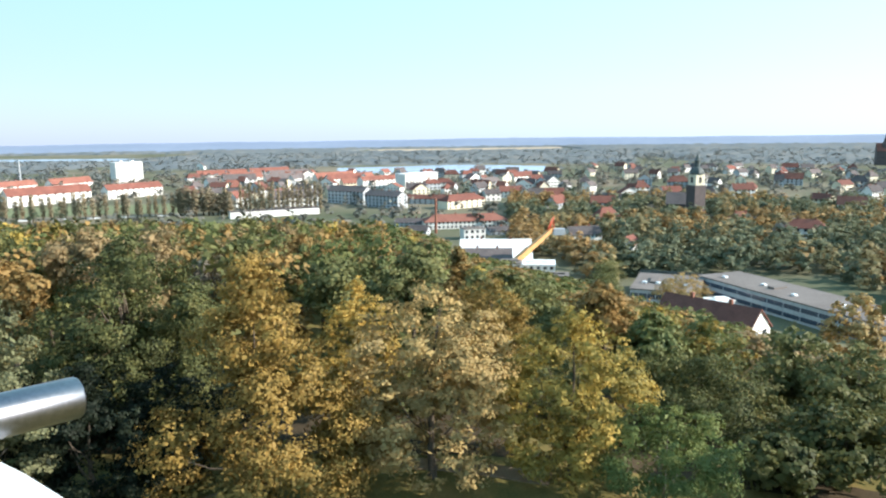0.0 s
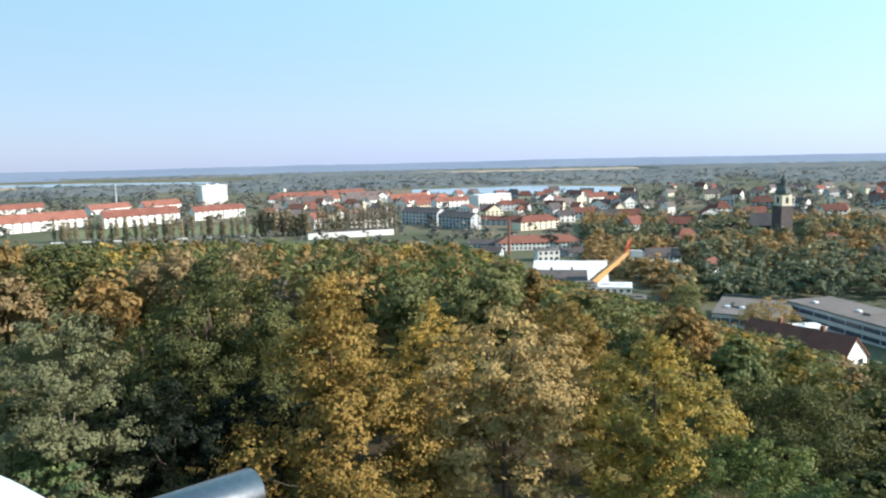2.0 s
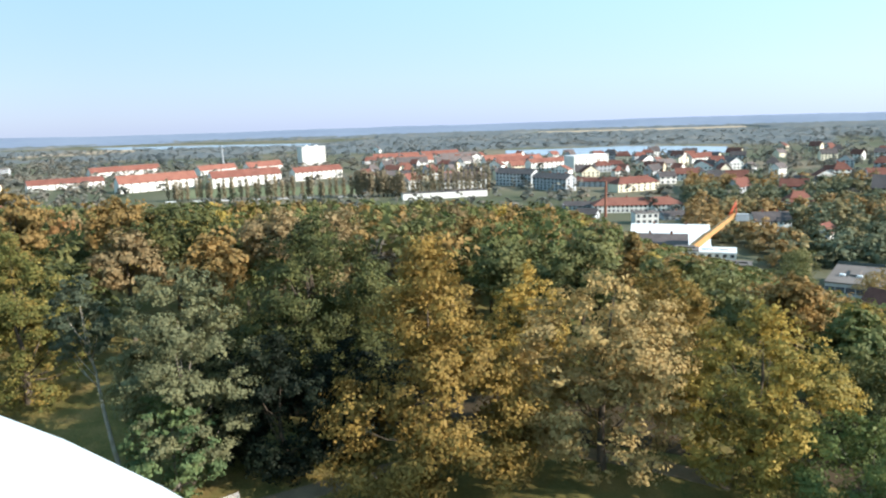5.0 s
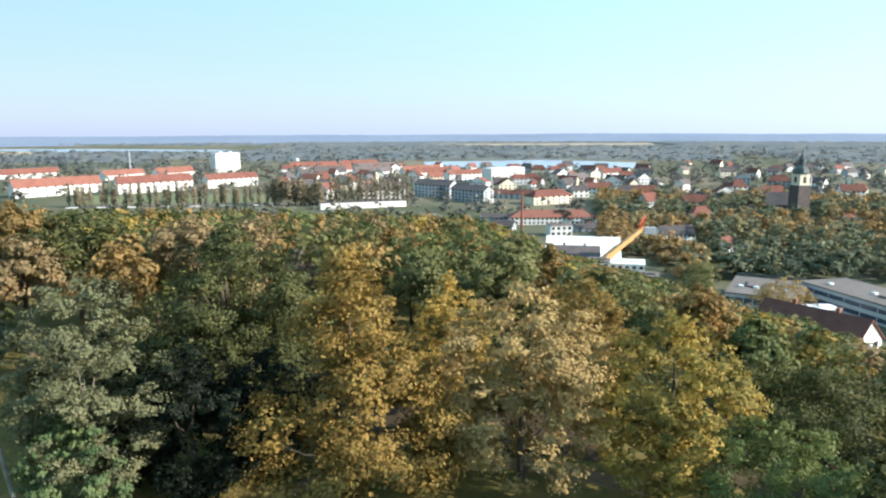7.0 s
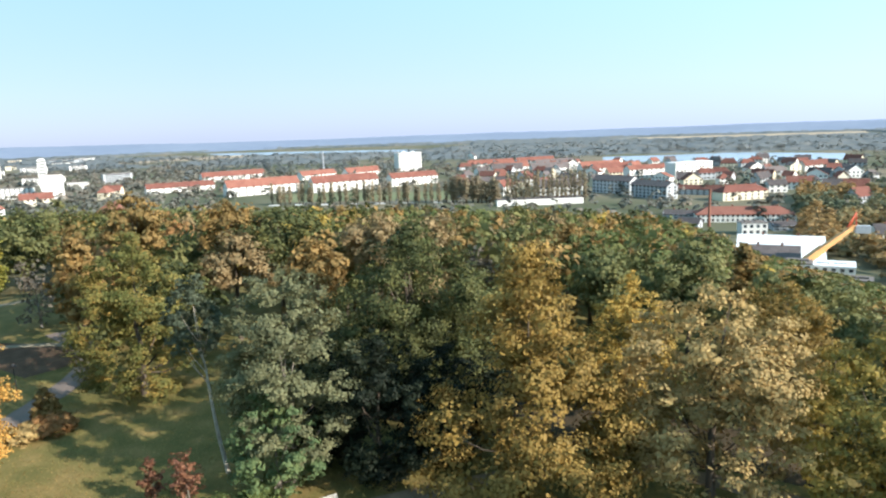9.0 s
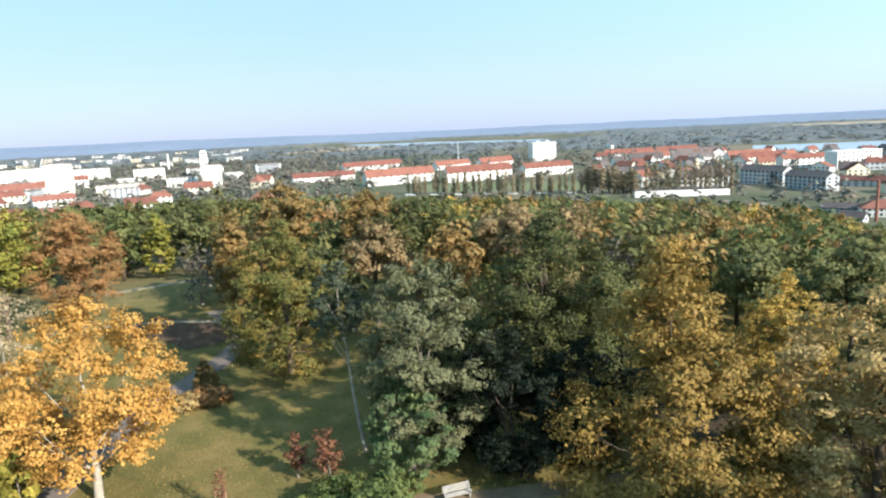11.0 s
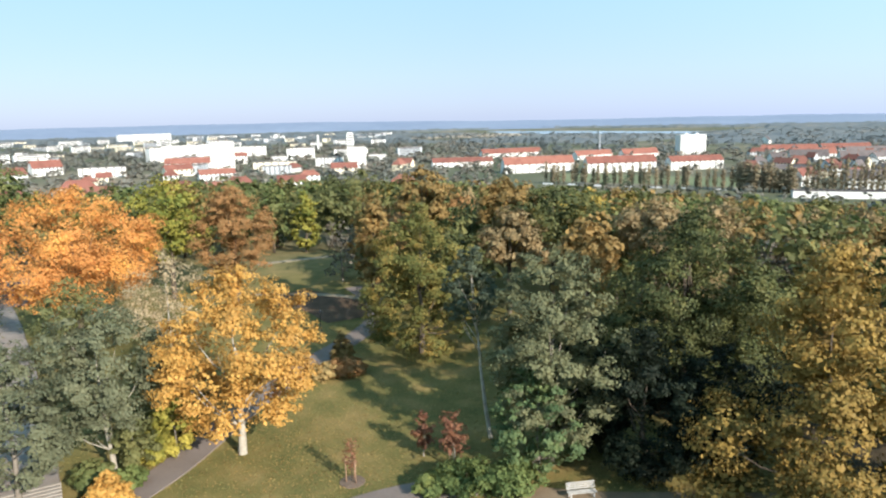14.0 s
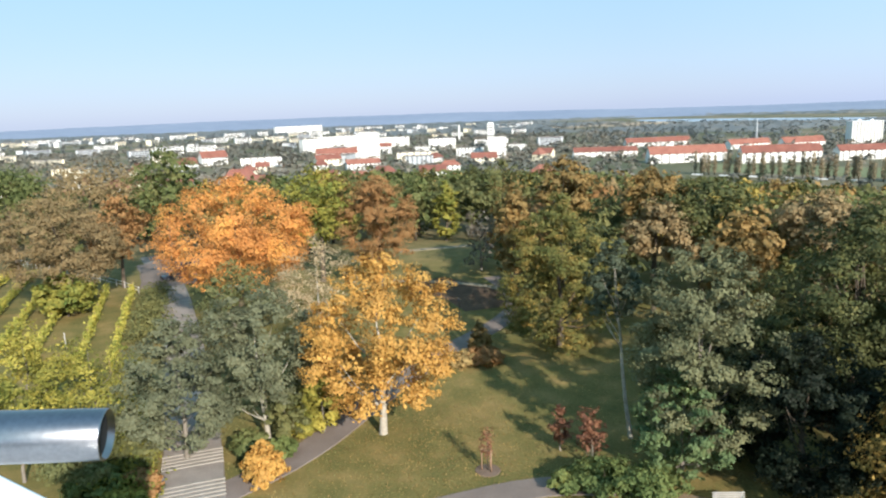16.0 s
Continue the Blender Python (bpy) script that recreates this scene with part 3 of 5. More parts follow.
def sighting_tube(end, way, length, label, bracket):
    """A steel tube on a bracket that stands on the parapet cap, its muzzle at end, pointing along way."""
    way = Vector(way).normalized()
    m = Matrix.Translation(end) @ way.to_track_quat("Z", "Y").to_matrix().to_4x4()
    root = thing("sighting_tube", m, label, "sighting tube", "sighting tubes on the parapet")
    r, t, n = 0.026, 0.002, 48
    bm = bmesh.new()
    rows = []
    for s in range(n):
        a = 2 * math.pi * s / n
        rows.append([bm.verts.new((q * math.cos(a), q * math.sin(a), z)) for q, z in ((r, -length), (r, -0.002), (r - 0.001, 0.0), (r - t, 0.0), (r - t, -length))])
    for s in range(n):
        p, q = rows[s], rows[(s + 1) % n]
        for k in range(5):
            bm.faces.new((p[k], q[k], q[(k + 1) % 5], p[(k + 1) % 5]))
    ob = part("barrel", bm, STEEL, root)
    for f in ob.data.polygons:
        f.use_smooth = True
    # disc closing the barrel; a black one stands in for the shade inside
    bm = bmesh.new()
    bmesh.ops.create_cone(bm, cap_ends=True, segments=32, radius1=r - t - 0.001, radius2=r - t - 0.001, depth=0.01, matrix=Matrix.Translation((0, 0, -bracket["plug"])))
    part("bore", bm, bracket["bore"], root)
    up = m.to_3x3().inverted() @ Vector((0, 0, -1))
    d = bracket["at"]
    drop = bracket["drop"]
    side = Vector((0, 0, 1)).cross(up).normalized()
    prof = []
    for k in range(13):
        a = math.pi * k / 12
        prof.append(side * math.cos(a) * 0.024 - up * (math.sin(a) * 0.024 + 0.0))
    prof = [side * 0.024 + up * drop] + prof + [-side * 0.024 + up * drop]
    verts = [p + Vector((0, 0, -d)) for p in prof] + [p + Vector((0, 0, -d - 0.05)) for p in prof]
    k = len(prof)
    faces = [tuple(range(k))[::-1], tuple(range(k, 2 * k))] + [(i, (i + 1) % k, k + (i + 1) % k, k + i) for i in range(k)]
    link("bracket", mesh_of("bracket", verts, faces, WHITEPAINT if bracket["white"] else STEEL), root, None, "rounded white bracket" if bracket["white"] else "steel bracket strip")
    return root


sighting_tube((0.457, 0.225, 25.682), (0.58, 0.80, -0.06), 0.4, "brushed steel sighting tube with a closed muzzle on the white parapet", {"plug": 0.006, "bore": STEEL, "at": 0.17, "drop": 0.09, "white": True})
sighting_tube((-2.3, 0.482, 25.717), (0.42, 0.9, -0.075), 0.35, "brushed steel sighting tube with open muzzle on the white parapet", {"plug": 0.012, "bore": BLACK, "at": 0.2, "drop": 0.06, "white": False})


# ---- trees and bushes of the park ----
plant("yellow_maple", -47.6, 24.1, 15.8, 3.0, 5.8, "round", GOLD, "near", 1, "tall maple with golden yellow autumn leaves beside the asphalt path")
plant("orange_maple", -86.0, 24.9, 19.6, 5.4, 9.3, "round", ORANGE, "near", 2, "wide maple with bright orange autumn leaves beside the lane")
plant("tree", -90.1, 47.0, 18.0, 4.0, 5.4, "round", RUST, "near", 3, "rounded tree with rust brown autumn leaves on the lawn edge")
plant("tree", -99.2, 41.7, 19.6, 6.9, 5.5, "round", LIME, "mid", 4, "yellow-green broadleaf tree behind the orange maple")
plant("tree", -115.3, 23.1, 22.5, 11.7, 5.5, "round", OLIVE, "mid", 5, "large olive green tree at the park edge")
plant("tree", -107.4, 7.0, 18.0, 4.6, 7.5, "oak", BROWN, "near", 6, "brown-leaved tree with a forked trunk by the vineyard fence")
plant("tree", -116.6, 15.6, 15.8, 5.3, 5.2, "oak", RUST, "mid", 7, "reddish brown tree by the vineyard fence")
plant("tree", -150.8, 16.0, 19.3, 11.0, 10.2, "oak", BROWN, "mid", 8, "brown autumn tree behind the vineyard")
plant("tree", -136.6, 2.1, 20.0, 12.8, 7.3, "oak", OLIVE, "mid", 9, "olive green tree behind the vineyard")
plant("small_tree", -103.4, 6.6, 7.3, 1.3, 3.6, "round", LIME, "mid", 10, "small yellow-green fruit tree standing in the vineyard")
plant("locust_tree", -52.7, 10.0, 12.4, 1.9, 4.3, "airy", GREY, "near", 11, "grey-green locust tree with open foliage beside the stepped lane")
plant("locust_tree", -52.6, 15.8, 14.2, 3.4, 4.5, "airy", GREY, "near", 12, "grey-green locust tree with a pale broken trunk", (0, 0), PALEBARK, (1.6, 0.0), 0.2)
plant("bush", -45.7, 13.6, 4.3, 1.1, 1.6, "cone", GOLD, "bush", 13, "small bush with glowing orange-yellow leaves")
plant("small_tree", -72.8, 29.7, 13.2, 2.9, 5.3, "airy", PALE, "bush", 14, "pale beige small tree with dry leaves")
plant("small_tree", -69.0, 19.1, 12.7, 5.4, 3.4, "round", GREEN, "bush", 15, "green small tree with fresh leaves")
plant("small_tree", -61.6, 0.8, 11.6, 4.2, 3.4, "airy", LIME, "bush", 16, "tangled yellow-green small tree at the end of the vineyard")
plant("small_tree", -61.4, 5.0, 9.5, 2.8, 3.8, "airy", LIME, "bush", 17, "tangled yellow-green small tree at the end of the vineyard")
plant("small_tree", -56.6, -0.5, 8.7, 3.7, 3.0, "airy", LIME, "bush", 18, "tangled yellow-green small tree at the end of the vineyard")
plant("small_tree", -51.5, 2.9, 6.6, 2.2, 2.6, "airy", GREEN, "bush", 19, "low green small tree on the slope")
plant("bush", -49.4, 6.2, 2.9, 0.7, 1.4, "airy", RUST, "bush", 20, "low reddish bush beside the steps")
plant("small_tree", -55.7, 21.2, 8.5, 1.1, 2.7, "round", GREEN, "bush", 21, "dark green small tree beside the path")
plant("small_tree", -50.7, 20.3, 6.3, 1.1, 1.4, "airy", LIME, "bush", 22, "yellow-green small tree beside the path")
plant("bush", -50.8, 17.2, 5.2, 1.1, 1.6, "airy", GREEN, "bush", 23, "fresh green bush beside the path")
plant("oak_tree", -54.1, 49.4, 17.7, 0.6, 5.8, "oak", OLIVEGOLD, "near", 24, "oak with green and golden leaves at the edge of the lawn")
plant("tree", -71.3, 66.1, 20.0, 11.1, 3.6, "round", AMBER, "mid", 25, "tree with amber autumn leaves among green ones")
plant("tree", -66.5, 53.3, 16.6, 6.0, 2.6, "round", AMBER, "mid", 26, "slim tree with amber yellow leaves")
plant("tree", -88.3, 64.3, 11.7, 1.1, 4.1, "airy", BARE, "mid", 27, "thin grey tree that has lost most leaves")
plant("tree", -129.7, 77.9, 13.2, -0.3, 5.1, "round", DARK, "mid", 28, "dark green tree behind the lawn")
plant("tree", -116.5, 76.4, 12.9, 0.6, 2.6, "round", LIME, "mid", 29, "slim yellow-green tree behind the lawn")
plant("tree", -123.0, 88.1, 15.2, 0.9, 3.9, "round", DARK, "mid", 30, "dark green tree behind the lawn")
plant("tree", -115.1, 90.2, 16.5, 2.7, 4.8, "round", GREEN, "mid", 31, "green tree behind the lawn")
plant("pine_tree", -36.6, 39.3, 16.1, 9.4, 2.2, "airy", PINE, "near", 32, "pine with a bare pale leaning trunk and blue-green crown", (-1.2, 0.6), PALEBARK, (1.5, -0.2), 0.17)
plant("locust_tree", -29.0, 39.0, 17.5, 2.2, 4.9, "airy", LOCUST, "big", 33, "tall grey-green locust tree with feathery leaves on the lawn")
plant("locust_tree", -28.8, 37.0, 9.4, 1.1, 3.1, "airy", GREYGREEN, "near", 34, "low light green locust growth under the tall tree")
plant("oak_tree", -26.4, 54.4, 18.7, 3.0, 7.3, "oak", DARK, "big", 35, "massive dark green oak in deep shade")
# growth added where deep shade lies; its leaf colour holds the darkness
plant("yew_tree", -25.5, 57.5, 8.6, 1.1, 6.4, "oak", SHADELEAF, "near", 36, "low growth beneath the oak, shade put into its leaf colour")
plant("yew_tree", -34.0, 53.1, 7.9, 1.1, 4.8, "oak", SHADELEAF, "near", 37, "low growth beneath the oak, shade put into its leaf colour")
plant("yew_tree", -23.2, 42.0, 12.2, 1.0, 4.2, "round", SHADELEAF, "near", 38, "dense growth under the oak, deep shade put into its colour")
plant("yew_tree", -19.7, 45.8, 10.3, 1.2, 3.4, "round", SHADELEAF, "near", 39, "dense growth by the linden, deep shade put into its colour")
plant("yew_tree", -28.2, 42.6, 7.0, 1.1, 2.4, "round", SHADELEAF, "near", 40, "dense growth behind the locust, deep shade put into its colour")
plant("yew_tree", -19.7, 55.4, 5.5, 1.1, 3.8, "round", SHADELEAF, "near", 41, "dense growth by the linden, deep shade put into its colour")
plant("tree", -42.8, 64.1, 14.9, 9.0, 2.1, "round", AMBER, "mid", 42, "orange tree between green oaks")
plant("tree", -56.0, 66.8, 15.2, 7.3, 4.2, "round", BROWN, "mid", 43, "brownish oak among green trees")
plant("tree", -68.5, 87.5, 15.0, 6.8, 4.9, "round", GREEN, "mid", 44, "green tree in the wood")
plant("linden_tree", -12.5, 43.8, 18.9, 1.8, 7.5, "cone", GOLDBROWN, "big", 45, "tall linden with dull golden yellow leaves and low sweeping branches")
plant("tree", -7.9, 59.9, 13.8, 1.8, 3.4, "oak", YELLOW, "near", 46, "slim tree with bright yellow leaves")
plant("tree", -0.8, 47.3, 16.2, 1.1, 6.2, "oak", TAN, "big", 47, "broad tree with tan brown withering leaves")
plant("tree", 4.5, 65.9, 12.5, 2.5, 4.1, "oak", GOLDBROWN, "near", 48, "tree with olive gold leaves")
plant("tree", 9.6, 47.4, 14.1, 1.1, 5.2, "oak", GOLDOLIVE, "big", 49, "broad tree with yellow and green leaves")
plant("tree", 17.6, 74.0, 10.0, 3.4, 3.0, "round", AMBER, "mid", 50, "tree with amber leaves among green ones")
plant("tree", 10.6, 79.3, 9.3, 2.0, 5.8, "round", GREEN, "mid", 51, "dark green locust in the wood")
plant("tree", -12.3, 77.1, 12.8, 4.6, 4.5, "round", GREEN, "mid", 52, "dark green tree in the wood")
plant("tree", -3.8, 78.0, 12.6, 4.7, 4.5, "round", GREEN, "mid", 53, "dark green tree in the wood")
plant("tree", 1.6, 84.0, 12.5, 6.1, 2.2, "cone", AMBER, "mid", 54, "amber tree in the wood")
plant("small_tree", 15.3, 43.3, 8.2, 1.6, 4.5, "airy", FRESH, "near", 55, "light green locust small tree at the slope")
plant("tree", 22.6, 57.5, 7.3, -0.7, 6.7, "oak", DARK, "near", 61, "dark green tree on the slope")
plant("tree", 21.7, 69.4, 8.3, -0.3, 3.2, "oak", OLIVE, "mid", 62, "olive tree with open crown on the slope")
plant("tree", 34.8, 65.2, 7.6, -2.4, 4.2, "round", GREEN, "mid", 63, "green tree on the slope")
plant("tree", 37.5, 59.1, 7.8, -1.9, 4.7, "round", GREEN, "mid", 64, "green tree on the slope")
plant("tree", 52.4, 85.1, 5.9, -3.3, 3.7, "airy", TAN, "mid", 65, "tan tree losing its leaves in front of the flat roof")
plant("tree", 23.7, 46.2, 4.6, 0.6, 2.9, "oak", DARK, "mid", 66, "dark bush on the slope")
plant("tree", 30.3, 48.3, 5.5, 0.1, 4.7, "round", DARK, "mid", 67, "dark green tree on the slope")
plant("tree", 66.9, 193.5, -13.1, -23.9, 7.1, "airy", TAN, "mid", 68, "light tree with thin foliage in front of the flat roofs")
plant("tree", 63.0, 268.0, -21.0, -33.0, 7.0, "round", GREEN, "mid", 76, "green tree beside the flat-roofed school")
plant("tree", 50.0, 222.0, -18.5, -29.0, 6.0, "airy", GREEN, "mid", 77, "green locust below the white workshop")
plant("tree", 47.0, 205.0, -15.5, -26.0, 6.0, "round", GREEN, "mid", 78, "dark green tree below the school roofs")
plant("tree", -61.7, 73.6, 18.3, 10.2, 3.9, "round", AMBER, "mid", 69, "orange autumn tree in the wood")
plant("tree", -54.6, 74.1, 17.6, 9.6, 5.4, "round", DARK, "mid", 70, "dark green tree in the wood")
plant("tree", -39.2, 59.2, 15.4, 8.6, 2.7, "round", AMBER, "mid", 71, "orange-brown tree behind the locust")
plant("tree", -40.7, 75.8, 16.4, 10.3, 4.2, "round", BROWN, "mid", 72, "brown tree in the wood")
plant("tree", -29.0, 78.9, 12.2, 6.4, 2.4, "airy", BARE, "mid", 73, "grey-brown thin tree in the wood")
plant("tree", -21.5, 97.7, 12.5, 5.6, 4.1, "round", AMBER, "mid", 74, "orange-brown tree in the wood")
plant("tree", 21.0, 66.8, 6.8, 0.6, 3.2, "oak", OLIVE, "mid", 75, "olive tree with open crown on the slope")


# ---- the wood on the hill ----
KINDS = [(GREEN, 22), (DARK, 12), (OLIVE, 24), (BROWN, 14), (AMBER, 9), (RUST, 3), (GOLDOLIVE, 8), (OLIVEGOLD, 8)]
LABELS = {"leaves_green": "green broadleaf tree in the dense wood", "leaves_dark": "dark green broadleaf tree in the dense wood", "leaves_olive": "olive green tree in the dense wood",
          "leaves_brown": "brown-leaved autumn tree in the dense wood", "leaves_amber": "amber autumn tree in the dense wood", "leaves_rust": "rust red autumn tree in the dense wood",
          "leaves_gold_olive": "tree with yellow and green leaves in the wood", "leaves_olive_gold": "oak with green and golden leaves in the wood"}


def archetype(seed, style, count, clumps, size):
    rng = np.random.default_rng(900 + seed)
    pos, ways, cen, grow = crown_points(4.5, 11.0, style, count, clumps, rng)
    return pos, ways, rng.uniform(0.65, 1.35, count) * size * (grow if count > 250 else 1.0), rng


CROWNS = []
for s in range(7):
    p_, w_, z_, r_ = archetype(s, ("round", "oak", "round", "oak", "cone", "oak", "airy")[s], 1700, 54, 0.5)
    CROWNS.append(leaf_mesh("crown", p_, w_, z_, r_, GREEN))
THIN = []
for s in range(3):
    p_, w_, z_, r_ = archetype(20 + s, "round", 1000, 46, 0.56)
    THIN.append(leaf_mesh("crown", p_, w_, z_, r_, DARK))
STEM = mesh_of("trunk", *tube([(0, 0, -6), (0.1, 0, -2), (-0.1, 0.1, 3), (0, 0, 8)], [0.32, 0.24, 0.17, 0.04], 7), BARK, True)
frng = random.Random(5)


def sight_limit(az):
    return ramp_of(az, [(-180, 4), (-95, 4.0), (-66, 3.9), (-50, 4.6), (-35, 5.3), (-17, 6.15), (-6, 6.5), (-2, 8.0), (1, 9.6), (6, 11.0), (10, 11.8), (14, 12.7), (19, 13.3), (25, 14.6), (31, 15.6), (40, 17), (180, 8)])


def wood_start(az):
    return ramp_of(az, [(-180, 45), (-110, 60), (-97, 170), (-80, 170), (-75, 128), (-64, 128), (-61, 142), (-53, 142), (-50.5, 88), (-40, 80), (-15, 74), (10, 72), (24, 66), (180, 50)])


def forest_tree(x, y, top, radius, material):
    g = ground(x, y)
    ob = thing("tree", pose(x, y, g, 0, 0, frng.uniform(0, 360)), LABELS[material.name], "tree", "trees of the wood")
    h = top - g
    crown_h = h * frng.uniform(0.74, 0.9)
    c = link("crown", frng.choice(CROWNS if math.hypot(x, y) < 115 else THIN), ob, Matrix.Translation((0, 0, h - crown_h)) @ Matrix.Diagonal((radius / 4.5, radius / 4.5, crown_h / 11.0, 1)))
    c.material_slots[0].link = "OBJECT"
    c.material_slots[0].material = material
    link("trunk", STEM, ob, Matrix.Translation((0, 0, h - crown_h)) @ Matrix.Diagonal((1, 1, (h - crown_h + 0.4) / 6 if h - crown_h > 1 else 0.3, 1)))
    return ob


def pick_kind():
    k = frng.uniform(0, 100)
    for m, w in KINDS:
        k -= w
        if k <= 0:
            return m
    return GREEN


taken = [(o.location.x, o.location.y) for o in scene.objects if o.parent is None and o.type == "EMPTY" and "tree" in o.name or "maple" in o.name]
far_trees = []
tries = 0
while tries < 26000:
    tries += 1
    az = frng.uniform(-100, 40)
    r = math.sqrt(frng.uniform(64 ** 2, 400 ** 2))
    reach = ramp_of(az, [(-100, 420), (-50, 430), (-20, 405), (-4, 375), (2, 290), (8, 262), (13, 225), (18, 165), (40, 150)])
    if r < wood_start(az) or r > reach:
        continue
    x, y = r * math.sin(radians(az)), r * math.cos(radians(az))
    gap = 6.2 if r < 150 else 8.8 if r < 240 else 11.0
    if any((x - a) ** 2 + (y - b) ** 2 < gap * gap for a, b in taken):
        continue
    top = min(ground(x, y) + frng.uniform(12.5, 17.5), 26 - r * math.tan(radians(sight_limit(az) + frng.uniform(0, 0.5))))
    if top - ground(x, y) < 3:
        continue
    taken.append((x, y))
    kind, radius = pick_kind(), frng.uniform(3.6, 5.2) * (1.0 if r < 150 else 1.25 if r < 240 else 1.6)
    if r < 165 and len(taken) < 720:
        forest_tree(x, y, top, radius, kind)
    else:
        far_trees.append((x, y, top, radius, kind))

# tall trees added out of view beside the tower, only to shade the lawn
for k, (x, y, h) in enumerate(((27.5, 30.5, 25.0), (30.0, 23.5, 31.5), (34.5, 34.0, 27.0), (40.0, 29.0, 25.0), (36.0, 17.0, 21.0))):
    forest_tree(x, y, ground(x, y) + h, 5.0, (GREEN, OLIVE, DARK)[k % 3])

# understorey that closes the wood's edge at the hilltop
for k in range(46):
    az = frng.uniform(-40, 30)
    r = frng.uniform(56, 74) + (4 if az < -5 else 0)
    x, y = r * math.sin(radians(az)), r * math.cos(radians(az))
    g = ground(x, y)
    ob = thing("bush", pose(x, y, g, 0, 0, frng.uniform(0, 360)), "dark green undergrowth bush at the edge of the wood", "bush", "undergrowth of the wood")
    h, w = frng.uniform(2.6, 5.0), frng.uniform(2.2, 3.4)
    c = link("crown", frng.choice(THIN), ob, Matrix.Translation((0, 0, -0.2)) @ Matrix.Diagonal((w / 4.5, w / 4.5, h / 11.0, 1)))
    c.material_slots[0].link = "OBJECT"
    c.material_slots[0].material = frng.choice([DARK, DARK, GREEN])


def joined_leaves(name, trees, crown_list, material, label, category, lift=0.3):
    """One mesh of many far crowns, each a scaled and turned copy of one of the given sets of leaves."""
    cs, ws, ss = [], [], []
    rng = np.random.default_rng(77)
    for x, y, top, foot, radius in trees:
        p, w, s = crown_list[rng.integers(len(crown_list))]
        a = rng.uniform(0, 6.28)
        c, d = math.cos(a), math.sin(a)
        q = p * np.array([radius / 4.5, radius / 4.5, (top - foot) / 11.0])
        q = np.stack([q[:, 0] * c - q[:, 1] * d + x, q[:, 0] * d + q[:, 1] * c + y, q[:, 2] + foot], 1)
        ws.append(np.stack([w[:, 0] * c - w[:, 1] * d, w[:, 0] * d + w[:, 1] * c, w[:, 2] + lift], 1))
        cs.append(q)
        ss.append(s * radius / 4.5)
    me = leaf_mesh(name, np.concatenate(cs), np.concatenate(ws), np.concatenate(ss), rng, material)
    return tagged(link(name, me), label, category, kind="stuff")


MEDIUM = [archetype(50 + s, ("round", "oak", "round", "oak")[s], 330, 34, 1.0)[:3] for s in range(4)]
LIGHT = [archetype(40 + s, ("round", "oak", "round", "cone")[s], 560, 44, 0.66)[:3] for s in range(4)]
TINY = [archetype(60 + s, ("round", "oak", "round", "oak")[s], 46, 14, 2.3)[:3] for s in range(4)]
SPECK = [archetype(80 + s, "round", 40, 9, 2.4)[:3] for s in range(4)]
groups = {}
for x, y, top, radius, kind in far_trees:
    key = "green" if kind in (GREEN, DARK) else "olive" if kind in (OLIVE, OLIVEGOLD, GOLDOLIVE) else "brown"
    groups.setdefault(key, []).append((x, y, top, ground(x, y) + 1, radius))
for key, mat_, word in (("green", GREEN, "dark green"), ("olive", OLIVE, "olive green"), ("brown", AMBER, "autumn brown")):
    for reach, sets in (((0, 235), LIGHT), ((235, 999), MEDIUM)):
        stand = [q for q in groups.get(key, ()) if reach[0] <= math.hypot(q[0], q[1]) < reach[1]]
        if not stand:
            continue
        joined_leaves("woodland", stand, sets, mat_, f"{word} treetops of the wood on the far slope", "woodland")


# ---- buildings ----
PANES = {}


def pane(w, h, material):
    key = (round(w, 1), round(h, 1), material.name)
    if key not in PANES:
        bm = boxed(-w / 2, w / 2, -0.06, 0.05, -h / 2, h / 2)
        me = bpy.data.meshes.new("window")
        bm.to_mesh(me)
        bm.free()
        me.materials.append(material)
        PANES[key] = me
    return PANES[key]


